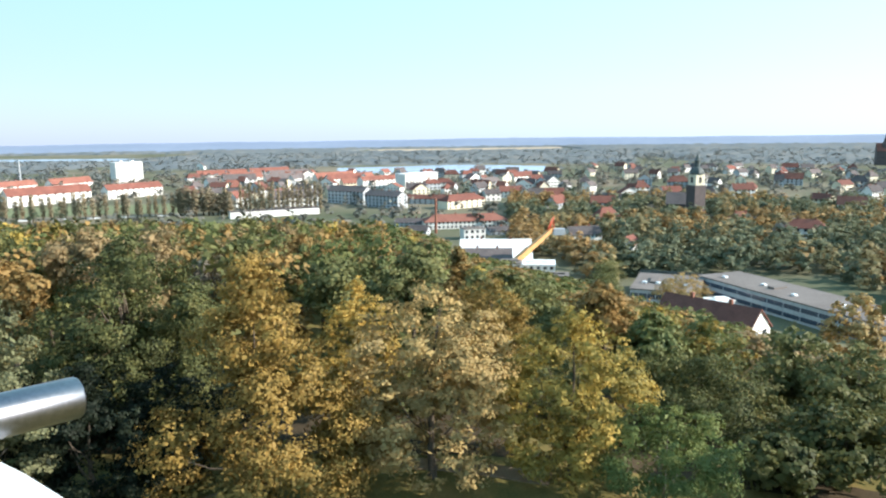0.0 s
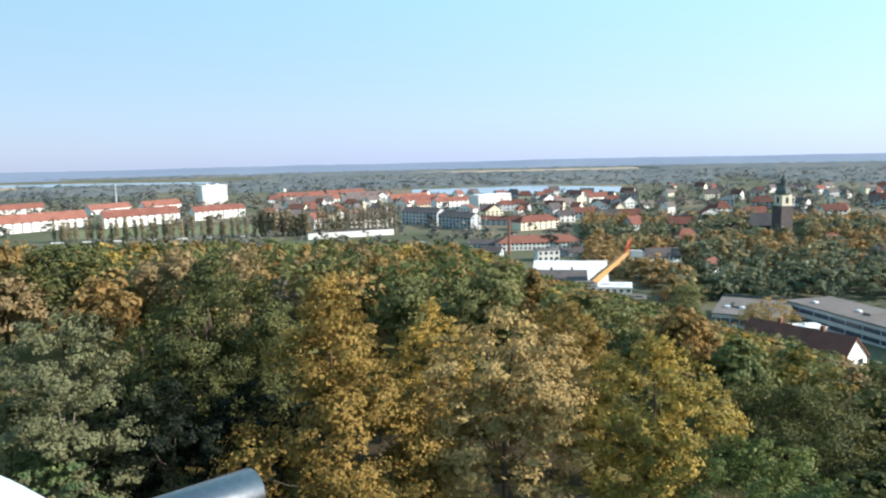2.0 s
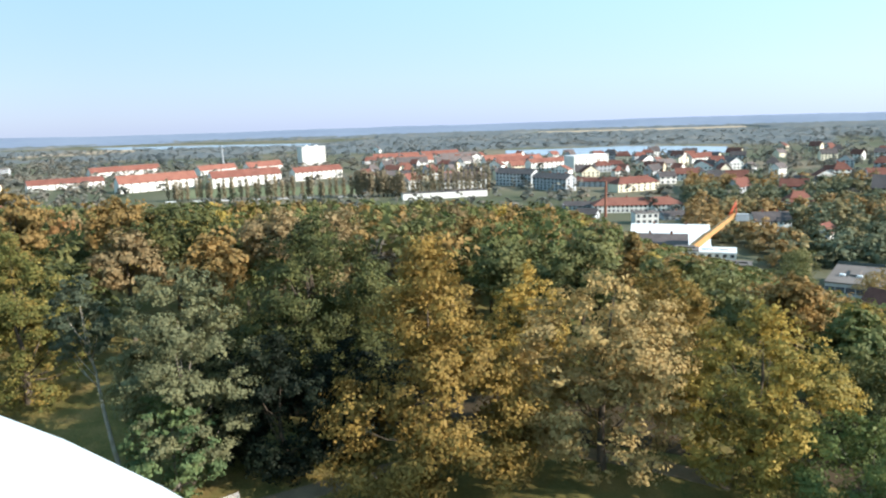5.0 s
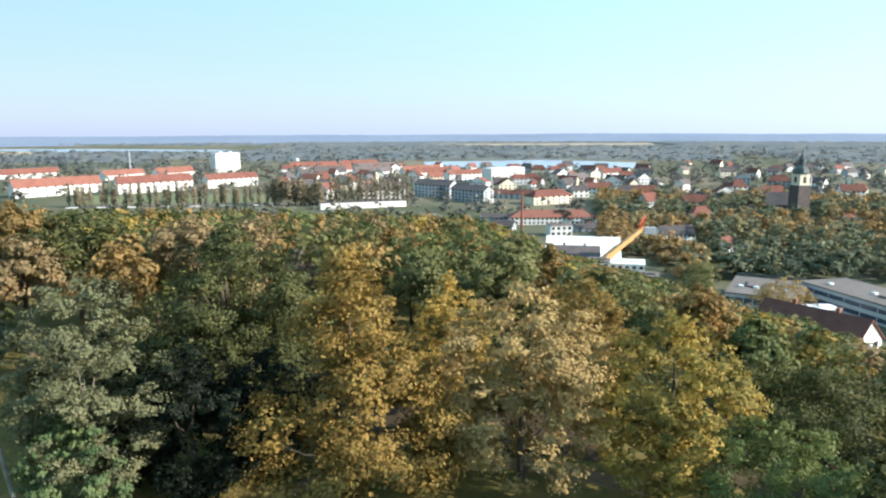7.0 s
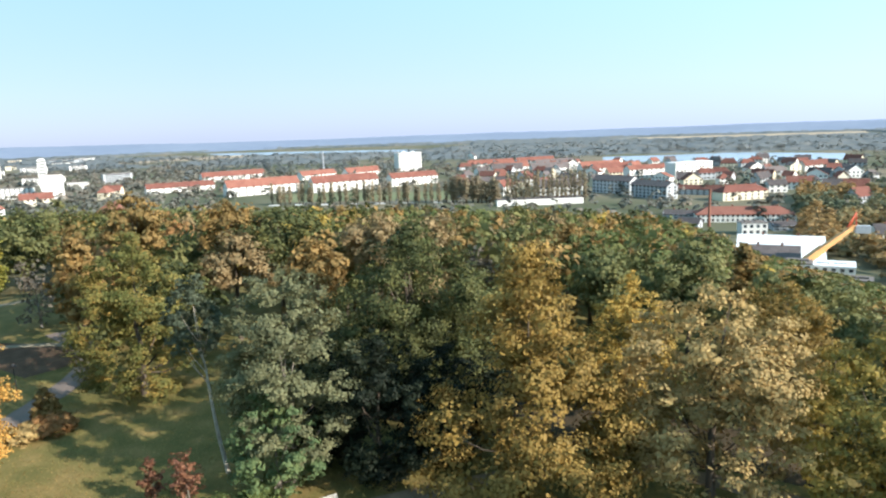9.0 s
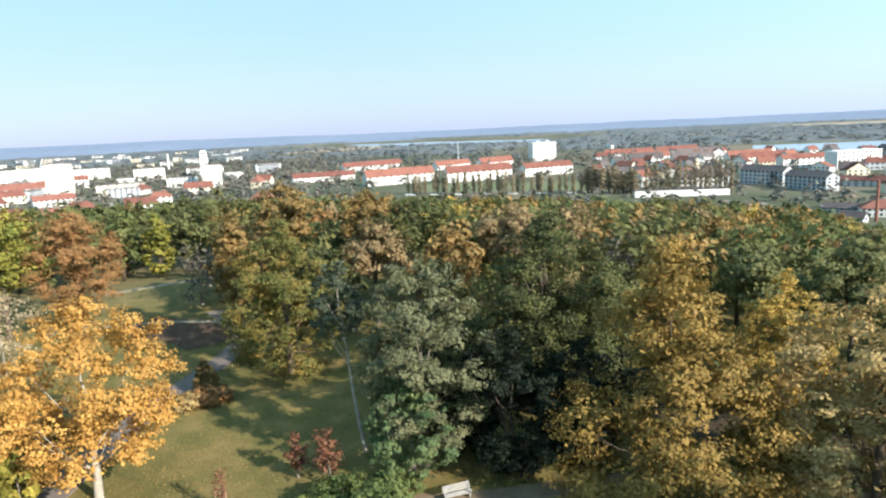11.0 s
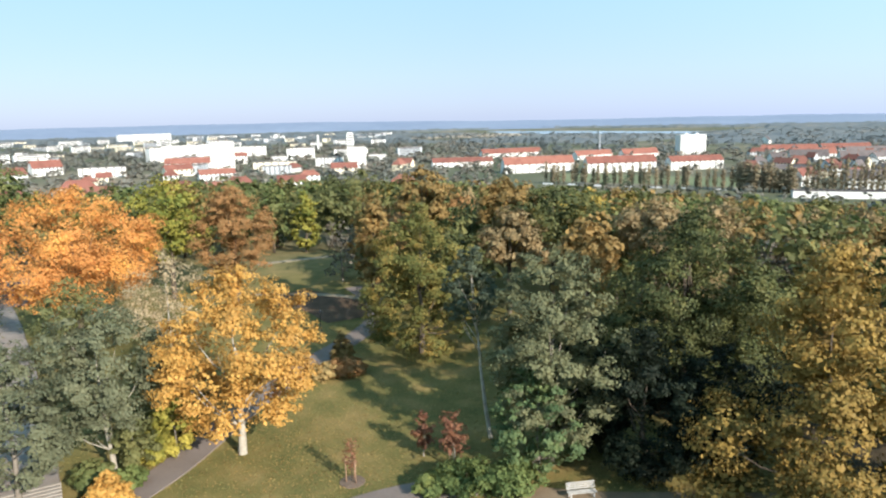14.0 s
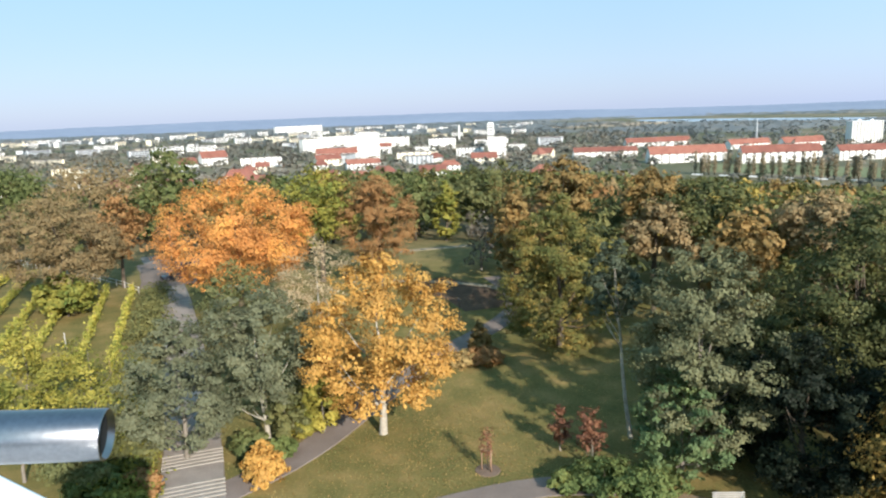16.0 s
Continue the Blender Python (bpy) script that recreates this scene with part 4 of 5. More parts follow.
def block(name, p0, p1, depth, wall_h, roof_h, wall, roof, form, storeys, bays, label, glass=None, kind=""):
    """A building whose front runs from p0 to p1 as seen from the hill; depth reaches away. form: gable, front, hip or flat."""
    length = math.dist(p0, p1)
    g = min(ground(*p0), ground(*p1))
    root = thing(name, pose(p0[0], p0[1], g, 0, 0, math.degrees(math.atan2(p1[1] - p0[1], p1[0] - p0[0]))), label, name.replace("_", " "), "", kind)
    L, D, H = length, depth, wall_h
    bm = boxed(0, L, 0, D, -3, H)
    o = 0.5
    if form == "gable":
        for x in (0, L):
            v = [bm.verts.new((x, y, z)) for y, z in ((0.01, H), (D - 0.01, H), (D / 2, H + roof_h * 0.97))]
            v2 = [bm.verts.new((x + (0.3 if x == 0 else -0.3), q.co.y, q.co.z)) for q in v]
            bm.faces.new(v), bm.faces.new(v2[::-1])
            for i in range(3):
                bm.faces.new((v[i], v2[i], v2[(i + 1) % 3], v[(i + 1) % 3]))
    if form == "front":
        for y in (0, D):
            v = [bm.verts.new((x, y, z)) for x, z in ((0.01, H), (L - 0.01, H), (L / 2, H + roof_h * 0.97))]
            v2 = [bm.verts.new((q.co.x, y + (0.3 if y == 0 else -0.3), q.co.z)) for q in v]
            bm.faces.new(v), bm.faces.new(v2[::-1])
            for i in range(3):
                bm.faces.new((v[i], v2[i], v2[(i + 1) % 3], v[(i + 1) % 3]))
    part("wall", bm, wall, root)
    bm = bmesh.new()
    t = 0.35
    if form == "flat":
        box(bm, -0.2, L + 0.2, -0.2, D + 0.2, H, H + 0.5)
        for k in range(2):
            cx = L * (0.3 + 0.4 * k)
            box(bm, cx - 1.5, cx + 1.5, D * 0.35, D * 0.65, H + 0.5, H + (2.6 if storeys > 7 else 1.2))
    else:
        if form == "front":
            ridge = [(L / 2, -o, H + roof_h), (L / 2, D + o, H + roof_h)]
            eaves = [[(-o, -o, H - 0.25), (-o, D + o, H - 0.25)], [(L + o, -o, H - 0.25), (L + o, D + o, H - 0.25)]]
        else:
            inset = min(D / 2, L / 2 - 0.5) if form == "hip" else -o
            ridge = [(inset, D / 2, H + roof_h), (L - inset, D / 2, H + roof_h)]
            eaves = [[(-o, -o, H - 0.25), (L + o, -o, H - 0.25)], [(-o, D + o, H - 0.25), (L + o, D + o, H - 0.25)]]
        rv = [[bm.verts.new((*p[:2], p[2] + q)) for p in ridge] for q in (0, -t)]
        ev = [[[bm.verts.new((*p[:2], p[2] + q)) for p in e] for q in (0, -t)] for e in eaves]
        for e in ev:
            bm.faces.new((e[0][0], e[0][1], rv[0][1], rv[0][0]))
            bm.faces.new((e[1][0], rv[1][0], rv[1][1], e[1][1]))
            bm.faces.new((e[0][0], e[1][0], e[1][1], e[0][1]))
        for k in (0, 1):
            if form == "hip":
                bm.faces.new((ev[0][0][k], rv[0][k], ev[1][0][k]))
                bm.faces.new((ev[0][0][k], ev[1][0][k], ev[1][1][k], ev[0][1][k]))
            else:
                for e in ev:
                    bm.faces.new((e[0][k], rv[0][k], rv[1][k], e[1][k]))
    part("roof", bm, roof, root)
    if form in ("gable", "hip") and L > 14:
        for k in range(2 if L < 40 else 4):
            x = L * (k + 0.7) / (2.4 if L < 40 else 4.4)
            part("chimney", boxed(x - 0.45, x + 0.45, D / 2 - 0.4, D / 2 + 0.4, H + roof_h - 1.2, H + roof_h + 1.1), BRICK, root)
    if bays:
        w, h = L * 0.86 if bays == 1 else min(2.4, L / bays * 0.5), min(1.7, H / storeys * 0.55)
        me = pane(w, h, glass if glass else GLASS)
        for s in range(storeys):
            z = H * (s + 0.55) / storeys
            for b in range(bays):
                link("window", me, root, pose(L * (b + 0.5) / bays, 0, z))
        side = (2 if D > 9 else 1) if math.hypot(*p0) < 700 else 0
        for s in range(storeys):
            z = H * (s + 0.55) / storeys
            for b in range(side):
                link("window", me, root, pose(L, D * (b + 0.5) / side, z, 0, 0, 90))
    return root


block("apartment_block", (-495.8, 591.7), (-454.9, 666.1), 13, 10.2, 7.9, PLASTER, REDROOF, "gable", 4, 10, "long four-storey white apartment block with a red tiled roof")
block("apartment_block", (-421.7, 643.8), (-376.2, 710.7), 13, 10.8, 7.2, PLASTER, REDROOF, "gable", 4, 10, "long four-storey white apartment block with a red tiled roof")
block("apartment_block", (-364.9, 723.1), (-330.1, 779.3), 13, 10.0, 5.6, PLASTER, REDROOF, "gable", 4, 10, "long four-storey white apartment block with a red tiled roof")
block("apartment_block", (-717.6, 804.1), (-677.2, 899.9), 13, 7.1, 6.8, PLASTER, REDROOF, "gable", 4, 10, "long four-storey white apartment block with a red tiled roof")
block("apartment_block", (-561.4, 830.9), (-544.1, 895.5), 13, 6.6, 6.3, PLASTER, REDROOF, "gable", 4, 10, "long four-storey white apartment block with a red tiled roof")
block("apartment_block", (-524.0, 894.2), (-503.8, 958.7), 13, 6.0, 7.3, PLASTER, REDROOF, "gable", 4, 10, "long four-storey white apartment block with a red tiled roof")
block("apartment_block", (-638.6, 618.9), (-593.1, 684.1), 13, 6.6, 5.5, PLASTER, REDROOF, "gable", 4, 10, "long four-storey white apartment block with a red tiled roof")
block("tower_block", (-478.8, 976.3), (-454.8, 1009.4), 16, 30.5, 0.0, PLASTER, WHITEROOF, "flat", 10, 9, "tall white slab tower block above the red roofs")
block("grandstand", (-173.5, 532.1), (-109.3, 562.9), 9, 5.1, 0.0, PLASTER, DARKROOF, "flat", 1, 0, "long low white stadium building in front of the poplars")
block("apartment_block", (-156.5, 596.4), (-119.8, 614.5), 12, 10.7, 6.1, PLASTER, DARKROOF, "gable", 3, 8, "white apartment block with a gable end behind the poplars")
block("terrace", (-314.7, 945.6), (-275.2, 967.2), 12, 5.8, 7.9, PLASTER, DARKROOF, "gable", 2, 8, "terrace of white houses with a dark tiled roof")
block("terrace", (-249.8, 925.2), (-206.3, 959.7), 12, 6.3, 8.4, PLASTER, DARKROOF, "gable", 2, 8, "terrace of white houses with a dark tiled roof")
block("terrace", (-406.6, 1099.3), (-344.4, 1157.6), 12, 4.8, 7.4, PLASTER, REDROOF, "gable", 2, 8, "terrace of white houses with a long red tiled roof")
block("terrace", (-344.0, 1176.7), (-291.7, 1237.0), 12, 5.1, 6.8, PLASTER, REDROOF, "gable", 2, 8, "terrace of white houses with a long red tiled roof")
block("terrace", (-278.4, 1057.8), (-229.7, 1110.4), 12, 5.4, 7.8, PLASTER, DARKROOF, "gable", 2, 8, "terrace of white houses with a dark tiled roof")
block("terrace", (-186.0, 951.9), (-140.5, 1003.7), 12, 6.4, 7.7, PLASTER, REDROOF, "gable", 2, 8, "terrace of white houses with a long red tiled roof")
block("terrace", (-333.4, 1017.9), (-290.4, 1054.6), 12, 4.4, 7.6, PLASTER, REDROOF, "gable", 2, 8, "terrace of white houses with a long red tiled roof")
block("terrace", (-317.7, 895.1), (-305.4, 911.5), 12, 5.5, 6.7, PLASTER, DARKROOF, "gable", 2, 8, "terrace of white houses with a dark tiled roof")
block("house", (-532.4, 1425.5), (-513.9, 1422.6), 9, 7.5, 7.4, PLASTER, DARKROOF, "front", 2, 2, "white house with a steep gable far out among trees")
block("apartment_block", (-119.7, 660.3), (-81.9, 635.6), 13, 12.2, 4.5, GREYWALL, DARKROOF, "gable", 4, 10, "grey-blue apartment block with a dark roof")
block("apartment_block", (-78.7, 619.2), (-46.8, 594.2), 13, 10.9, 4.1, GREYWALL, DARKROOF, "gable", 4, 9, "grey-blue apartment block with a dark roof")
block("apartment_block", (-47.2, 639.6), (-6.2, 631.7), 12, 5.3, 3.2, GREYWALL, BROWNROOF, "gable", 3, 8, "grey apartment block with a brown tiled roof")
block("house", (-3.3, 583.9), (29.9, 609.5), 14, 7.3, 4.7, CREAM, REDROOF, "hip", 3, 7, "large cream house with a bright red hipped roof")
block("office_block", (-54.7, 812.2), (-17.1, 850.5), 18, 18.2, 0.0, PLASTER, WHITEROOF, "flat", 5, 10, "white modern block with stacked balconies")
block("apartment_block", (-106.2, 824.5), (-61.3, 866.6), 13, 11.0, 4.4, PLASTER, REDROOF, "gable", 3, 9, "row of white town houses with red roofs")
block("apartment_block", (-158.1, 890.5), (-117.6, 937.8), 13, 9.0, 5.6, PLASTER, REDROOF, "gable", 3, 8, "row of white town houses with red roofs")
block("house", (22.4, 864.3), (39.2, 884.8), 10, 9.3, 6.1, PLASTER, DARKROOF, "front", 3, 3, "white house with a steep gable facing the park")
block("house", (39.4, 827.9), (59.3, 849.6), 10, 6.9, 5.1, GREYWALL, DARKROOF, "gable", 2, 4, "grey house with a dark roof")
block("house", (67.7, 910.2), (80.0, 920.3), 10, 9.0, 3.5, CREAM, DARKROOF, "front", 3, 2, "yellowish house with a pointed gable")
block("house", (85.3, 931.0), (119.1, 969.7), 11, 7.0, 5.9, PLASTER, REDROOF, "gable", 2, 5, "house with a wide orange-red roof")
block("school", (-18.1, 457.5), (39.0, 466.2), 16, 5.3, 4.0, PLASTER, REDROOF, "hip", 2, 20, "long white school building with a red hipped roof")
block("house", (-39.7, 474.8), (-19.9, 471.7), 12, 3.2, 2.4, GREYWALL, DARKROOF, "gable", 2, 6, "grey house with a slate roof beside the school")
block("house", (-28.1, 431.2), (-15.8, 427.9), 9, 3.2, 3.3, GREYWALL, DARKROOF, "gable", 2, 3, "small grey house with a dark slate roof")
block("house", (7.7, 407.6), (20.7, 410.9), 10, 6.5, 0.0, PLASTER, FELT, "flat", 2, 4, "white flat-roofed house beside the hall")
block("house", (24.6, 427.5), (55.0, 436.6), 12, 2.9, 2.0, GREYWALL, DARKROOF, "gable", 2, 8, "long house with a dark roof behind the hall")
block("hall", (3.9, 322.0), (38.3, 319.8), 38, 2.5, 7.0, PLASTER, WHITEROOF, "gable", 1, 0, "large hall with a white membrane roof")
block("hall", (5.3, 296.0), (26.5, 294.9), 16, 2.5, 4.0, PLASTER, DARKROOF, "gable", 1, 0, "hall with a dark roof in front of the white hall")
block("workshop", (30.0, 286.5), (44.0, 284.7), 12, 4.4, 0.0, PLASTER, WHITEROOF, "flat", 2, 5, "white workshop building below the crane")
block("workshop", (20.4, 275.3), (28.8, 274.6), 10, 2.5, 0.0, PLASTER, FELT, "flat", 1, 3, "low white workshop beside the crane")
block("shed", (37.1, 267.5), (46.5, 266.0), 8, 2.5, 0.0, PLASTER, FELT, "flat", 1, 2, "low white shed among trees")
block("house", (68.3, 385.7), (86.5, 389.5), 13, 5.9, 4.0, PLASTER, DARKROOF, "gable", 2, 8, "white building with a dark roof and a row of windows")
block("house", (89.3, 365.7), (96.8, 360.2), 10, 4.4, 3.6, PLASTER, REDROOF, "front", 2, 2, "small house with an orange-red roof among trees")
block("house", (183.5, 446.0), (200.7, 448.3), 12, 4.0, 6.5, CREAM, REDROOF, "hip", 2, 5, "old town house with a red hipped roof")
block("nave", (158.7, 506.6), (171.4, 501.9), 16, 11.0, 8.0, OLDBRICK, DARKROOF, "gable", 1, 5, "brick church nave with a steep dark roof")
block("apartment_block", (-849.0, 420.6), (-835.2, 447.5), 14, 39.1, 0.0, PLASTER, FELT, "flat", 10, 7, "white prefabricated apartment slab in the distance")
block("apartment_block", (-1012.7, 639.1), (-990.5, 679.3), 14, 17.8, 0.0, PLASTER, FELT, "flat", 5, 7, "white prefabricated apartment slab in the distance")
block("apartment_block", (-792.8, 544.6), (-765.6, 567.8), 14, 12.7, 0.0, PLASTER, FELT, "flat", 5, 7, "white prefabricated apartment slab in the distance")
block("apartment_block", (-728.3, 552.0), (-714.2, 570.2), 14, 27.9, 0.0, PLASTER, FELT, "flat", 5, 7, "white prefabricated apartment slab in the distance")
block("apartment_block", (-1274.2, 537.5), (-1216.5, 613.3), 14, 22.8, 0.0, PLASTER, FELT, "flat", 5, 7, "white prefabricated apartment slab in the distance")
block("apartment_block", (-1211.5, 614.2), (-1161.9, 687.7), 14, 17.9, 0.0, PLASTER, FELT, "flat", 5, 7, "white prefabricated apartment slab in the distance")
block("apartment_block", (-2597.3, 943.5), (-2645.8, 1156.9), 14, 27.3, 0.0, PLASTER, FELT, "flat", 10, 7, "white prefabricated apartment slab in the distance")
block("apartment_block", (-1144.0, 462.6), (-1149.9, 506.2), 14, 23.4, 0.0, PLASTER, FELT, "flat", 5, 7, "white prefabricated apartment slab in the distance")
block("apartment_block", (-940.7, 565.7), (-925.2, 584.5), 14, 10.0, 0.0, PLASTER, FELT, "flat", 5, 7, "white prefabricated apartment slab in the distance")
block("apartment_block", (-839.9, 675.8), (-823.1, 696.1), 14, 9.8, 0.0, PLASTER, FELT, "flat", 5, 7, "white prefabricated apartment slab in the distance")
block("apartment_block", (-960.2, 407.5), (-932.7, 467.1), 13, 7.7, 7.4, PLASTER, REDROOF, "gable", 3, 8, "white apartment block with a red tiled roof")
block("apartment_block", (-725.3, 345.0), (-714.4, 382.7), 13, 7.3, 4.9, PLASTER, REDROOF, "gable", 3, 8, "white apartment block with a red tiled roof")
block("apartment_block", (-987.4, 249.2), (-993.3, 286.3), 13, 10.9, 8.9, PLASTER, REDROOF, "gable", 3, 8, "white apartment block with a red tiled roof")
block("apartment_block", (-882.0, 194.0), (-890.2, 219.1), 13, 10.4, 7.1, PLASTER, REDROOF, "gable", 3, 8, "white apartment block with a red tiled roof")


# long flat-roofed building and its neighbours below the hill
flat = block("school_building", (97.0, 264.6), (131.0, 172.0), 20, 6.5, 0, GREYWALL, FELT, "flat", 1, 0, "long flat-roofed school building with ribbon windows", None)
length = math.dist((97.0, 264.6), (131.0, 172.0))
for z in (1.6, 4.6):
    for k in range(14):
        part("window", boxed(length * k / 14 + 0.2, length * (k + 1) / 14 - 0.2, -0.08, 0.05, z - 0.75, z + 0.75), BLUEGLASS, flat)
for k in range(6):
    part("skylight", boxed(length * (k + 0.5) / 6 - 0.9, length * (k + 0.5) / 6 + 0.9, 5 + 3 * (k % 2), 6.6 + 3 * (k % 2), 7.0, 7.7, bevel=0.15), WHITEPAINT, flat, "white roof light dome")
flat = block("school_building", (66.0, 247.0), (88.5, 238.0), 32, 5.5, 0, GREYWALL, FELT, "flat", 1, 0, "flat-roofed school wing with grey felt roof", None)
for k in range(8):
    part("window", boxed(3.0 * k + 0.2, 3.0 * k + 2.8, -0.08, 0.05, 2.4, 4.4), BLUEGLASS, flat)
for k in range(4):
    part("skylight", boxed(3 + 5 * k, 4.8 + 5 * k, 10, 11.8, 6.0, 6.7, bevel=0.15), WHITEPAINT, flat, "white roof light dome")
part("railing", boxed(0, 24, 31.6, 31.8, 6.0, 7.1), COPPER, flat, "green metal roof rail")
block("canopy", (84.0, 229.0), (98.5, 232.5), 6, 4.2, 0, GREYWALL, WHITEROOF, "flat", 1, 4, "white flat canopy beside the school")
block("house", (54.0, 176.5), (70.5, 157.6), 12, 5.6, 5.2, PLASTER, BROWNROOF, "gable", 2, 5, "house with a dark red tiled roof and white gable")
block("shed", (61.0, 146.0), (66.0, 143.0), 6, 3.0, 1.6, PLASTER, WHITEROOF, "gable", 1, 2, "small white shed among the trees")


def round_part(name, rows, material, parent, sides=16, label="", m=None, turn=0.0):
    """A turned shape from rows of (radius, height)."""
    verts, faces = [], []
    for r, z in rows:
        for s in range(sides):
            a = 2 * math.pi * s / sides + turn
            verts.append((r * math.cos(a), r * math.sin(a), z))
    for k in range(len(rows) - 1):
        for s in range(sides):
            a, b = k * sides + s, k * sides + (s + 1) % sides
            faces.append((a, b, b + sides, a + sides))
    faces.append(tuple(range(sides))[::-1])
    faces.append(tuple(range((len(rows) - 1) * sides, len(rows) * sides)))
    return link(name, mesh_of(name, verts, faces, material), parent, m, label)


def church_tower(x, y, tip, width, label, turn=20):
    g = ground(x, y)
    h = tip - g
    root = thing("church_tower", pose(x, y, g, 0, 0, turn), label, "church tower")
    w = width / 2
    part("base", boxed(-w, w, -w, w, -2, h * 0.52), OLDBRICK, root, "dark brick tower shaft")
    part("belfry", boxed(-w * 0.86, w * 0.86, -w * 0.86, w * 0.86, h * 0.52, h * 0.68, bevel=0.3), CREAM, root, "pale plastered belfry")
    # black panels on the wall stand in for the unlit belfry openings
    for a in range(4):
        part("opening", boxed(-w * 0.22, w * 0.22, -w * 0.9, -w * 0.84, h * 0.56, h * 0.64), BLACK, root, "", pose(0, 0, 0, 0, 0, 90 * a))
    round_part("dome", [(w * 1.1, h * 0.68), (w * 1.15, h * 0.695), (w * 1.02, h * 0.735), (w * 0.72, h * 0.77), (w * 0.4, h * 0.79)], COPPER, root, 8, "dark curved dome", None, math.pi / 8)
    round_part("lantern", [(w * 0.4, h * 0.79), (w * 0.4, h * 0.87), (w * 0.55, h * 0.875), (w * 0.3, h * 0.91), (w * 0.08, h * 0.96), (0.12, h)], COPPER, root, 8, "dark lantern and spire")
    return root


church_tower(174.3, 489.8, 12.9, 9.2, "old church tower with a dark dome and lantern spire")
far_church = block("church", (770.0, 1262.0), (800.0, 1250.0), 20, 26, 14, OLDBRICK, BROWNROOF, "gable", 1, 5, "distant dark brick church with a steep roof")
round_part("spire", [(6, 0), (6, 38), (4.5, 40), (0.4, 58)], OLDBRICK, far_church, 8, "", pose(14, 8, 0))
round_part("chimney_shaft", [(0.95, -3), (0.7, 20.5), (0.82, 20.8), (0.82, 21.8), (0.65, 21.8)], BRICK, thing("factory_chimney", pose(-10.0, 439.8, ground(-10, 439.8) + 1), "tall red brick chimney beside the school", "chimney"), 14)
block("tower_block", (-913.0, 690.0), (-906.0, 698.0), 9, 40.5, 0, PLASTER, WHITEROOF, "flat", 10, 1, "slim white tower in the distance")
round_part("shaft", [(1.2, 0), (0.6, 38)], GREYWALL, thing("mast", pose(-561.6, 888.4, -36), "thin grey mast above the red roofs", "mast"), 8)
round_part("shaft", [(2.4, 0), (1.6, 34)], PLASTER, thing("factory_chimney", pose(-1233, 856, -36), "pale factory chimney in the distance", "chimney"), 10)

crane = thing("mobile_crane", pose(24.8, 281.8, ground(24.8, 281.8)), "orange mobile crane with a raised boom beside the hall", "crane")
z0 = ground(24.8, 281.8)
lo, hi = Vector((0, 0, -28.0 - z0)), Vector((19.2, 11.8, -14.0 - z0))
way = (hi - lo).normalized()
for k, (a, b, w) in enumerate(((0.0, 0.45, 1.25), (0.4, 0.75, 1.0), (0.7, 1.0, 0.8))):
    s, e = lo.lerp(hi, a), lo.lerp(hi, b)
    m = Matrix.Translation(s) @ way.to_track_quat("Z", "Y").to_matrix().to_4x4()
    part("boom", boxed(-w, w, -w, w, 0, (e - s).length, bevel=0.15), CRANE, crane, "orange telescopic boom", m)
top = hi + Vector((0.3, 0, 5.2))
for k, off in enumerate(((-3.6, -1.0, -3.0), (-1.6, 0.6, -2.0), (0.6, 0.4, -0.5), (-2.6, -0.2, -2.5))):
    tubes("strut", [([hi + Vector(off), top], [0.28, 0.2])], CRANERED, crane, 6)
part("cab", boxed(-3, 2, -1.6, 1.6, -2.5, 1.5, bevel=0.3), CRANE, crane, "", pose(0, 0, -28.0 - z0))
part("platform", boxed(0, 5, -1.6, 1.6, -1.2, 1.6, bevel=0.1), GREYWALL, crane, "", pose(19.5, 12.0, -15.5 - z0))

# poplar rows, conifers, sports ground
rng_p = np.random.default_rng(31)
pp, pw, *_ = crown_points(1.75, 23.0, "poplar", 900, 130, rng_p)
pop = thing("poplar", pose(-175.6, 567.9, -36), "slim columnar poplar with thinning brown-green leaves", "tree", "row of poplars")
link("crown", leaf_mesh("crown", pp, pw, rng_p.uniform(0.65, 1.15, 900), rng_p, POPLAR), pop, pose(0, 0, 2.5))
link("trunk", mesh_of("trunk", *tube([(0, 0, 0), (0, 0, 20)], [0.35, 0.05], 6), BARK, True), pop)
for k in range(1, 18):
    m = pose(-175.6 + 3.82 * k + frng.uniform(-0.5, 0.5), 567.9 + 0.41 * k, -36.2, 0, 0, frng.uniform(0, 360)) @ Matrix.Diagonal((1, 1, frng.uniform(0.9, 1.12), 1))
    copy_thing(pop, m)
for k in range(34):
    f = k / 33
    m = pose(-392 + 172 * f + frng.uniform(-2, 2), 524 + 34 * f + frng.uniform(-3, 3), -36.2, 0, 0, frng.uniform(0, 360))
    s = frng.uniform(0.55, 0.86)
    copy_thing(pop, m @ Matrix.Diagonal((frng.uniform(0.9, 1.3), 1.1, s, 1)))
for k in range(14):
    m = pose(-226 + 3.4 * k + frng.uniform(-1, 1), 560 + frng.uniform(-4, 6), -36.2, 0, 0, frng.uniform(0, 360))
    copy_thing(pop, m @ Matrix.Diagonal((1.8, 1.8, frng.uniform(0.7, 0.95), 1)))
for x, y, h in ((-310.4, 500.6, 17), (-297.0, 512.8, 19), (-322, 497, 11), (-255, 520, 9)):
    root = thing("fir_tree", pose(x, y, ground(x, y)), "dark conical fir tree at the sports ground", "tree")
    rr = np.random.default_rng(int(h))
    a, b, *_ = crown_points(h * 0.27, h, "cone", 900, 50, rr)
    link("crown", leaf_mesh("crown", a, b, rr.uniform(0.5, 1.1, 900), rr, PINE), root)
    link("trunk", mesh_of("trunk", *tube([(0, 0, -0.5), (0, 0, h * 0.9)], [0.3, 0.03], 6), BARK, True), root)


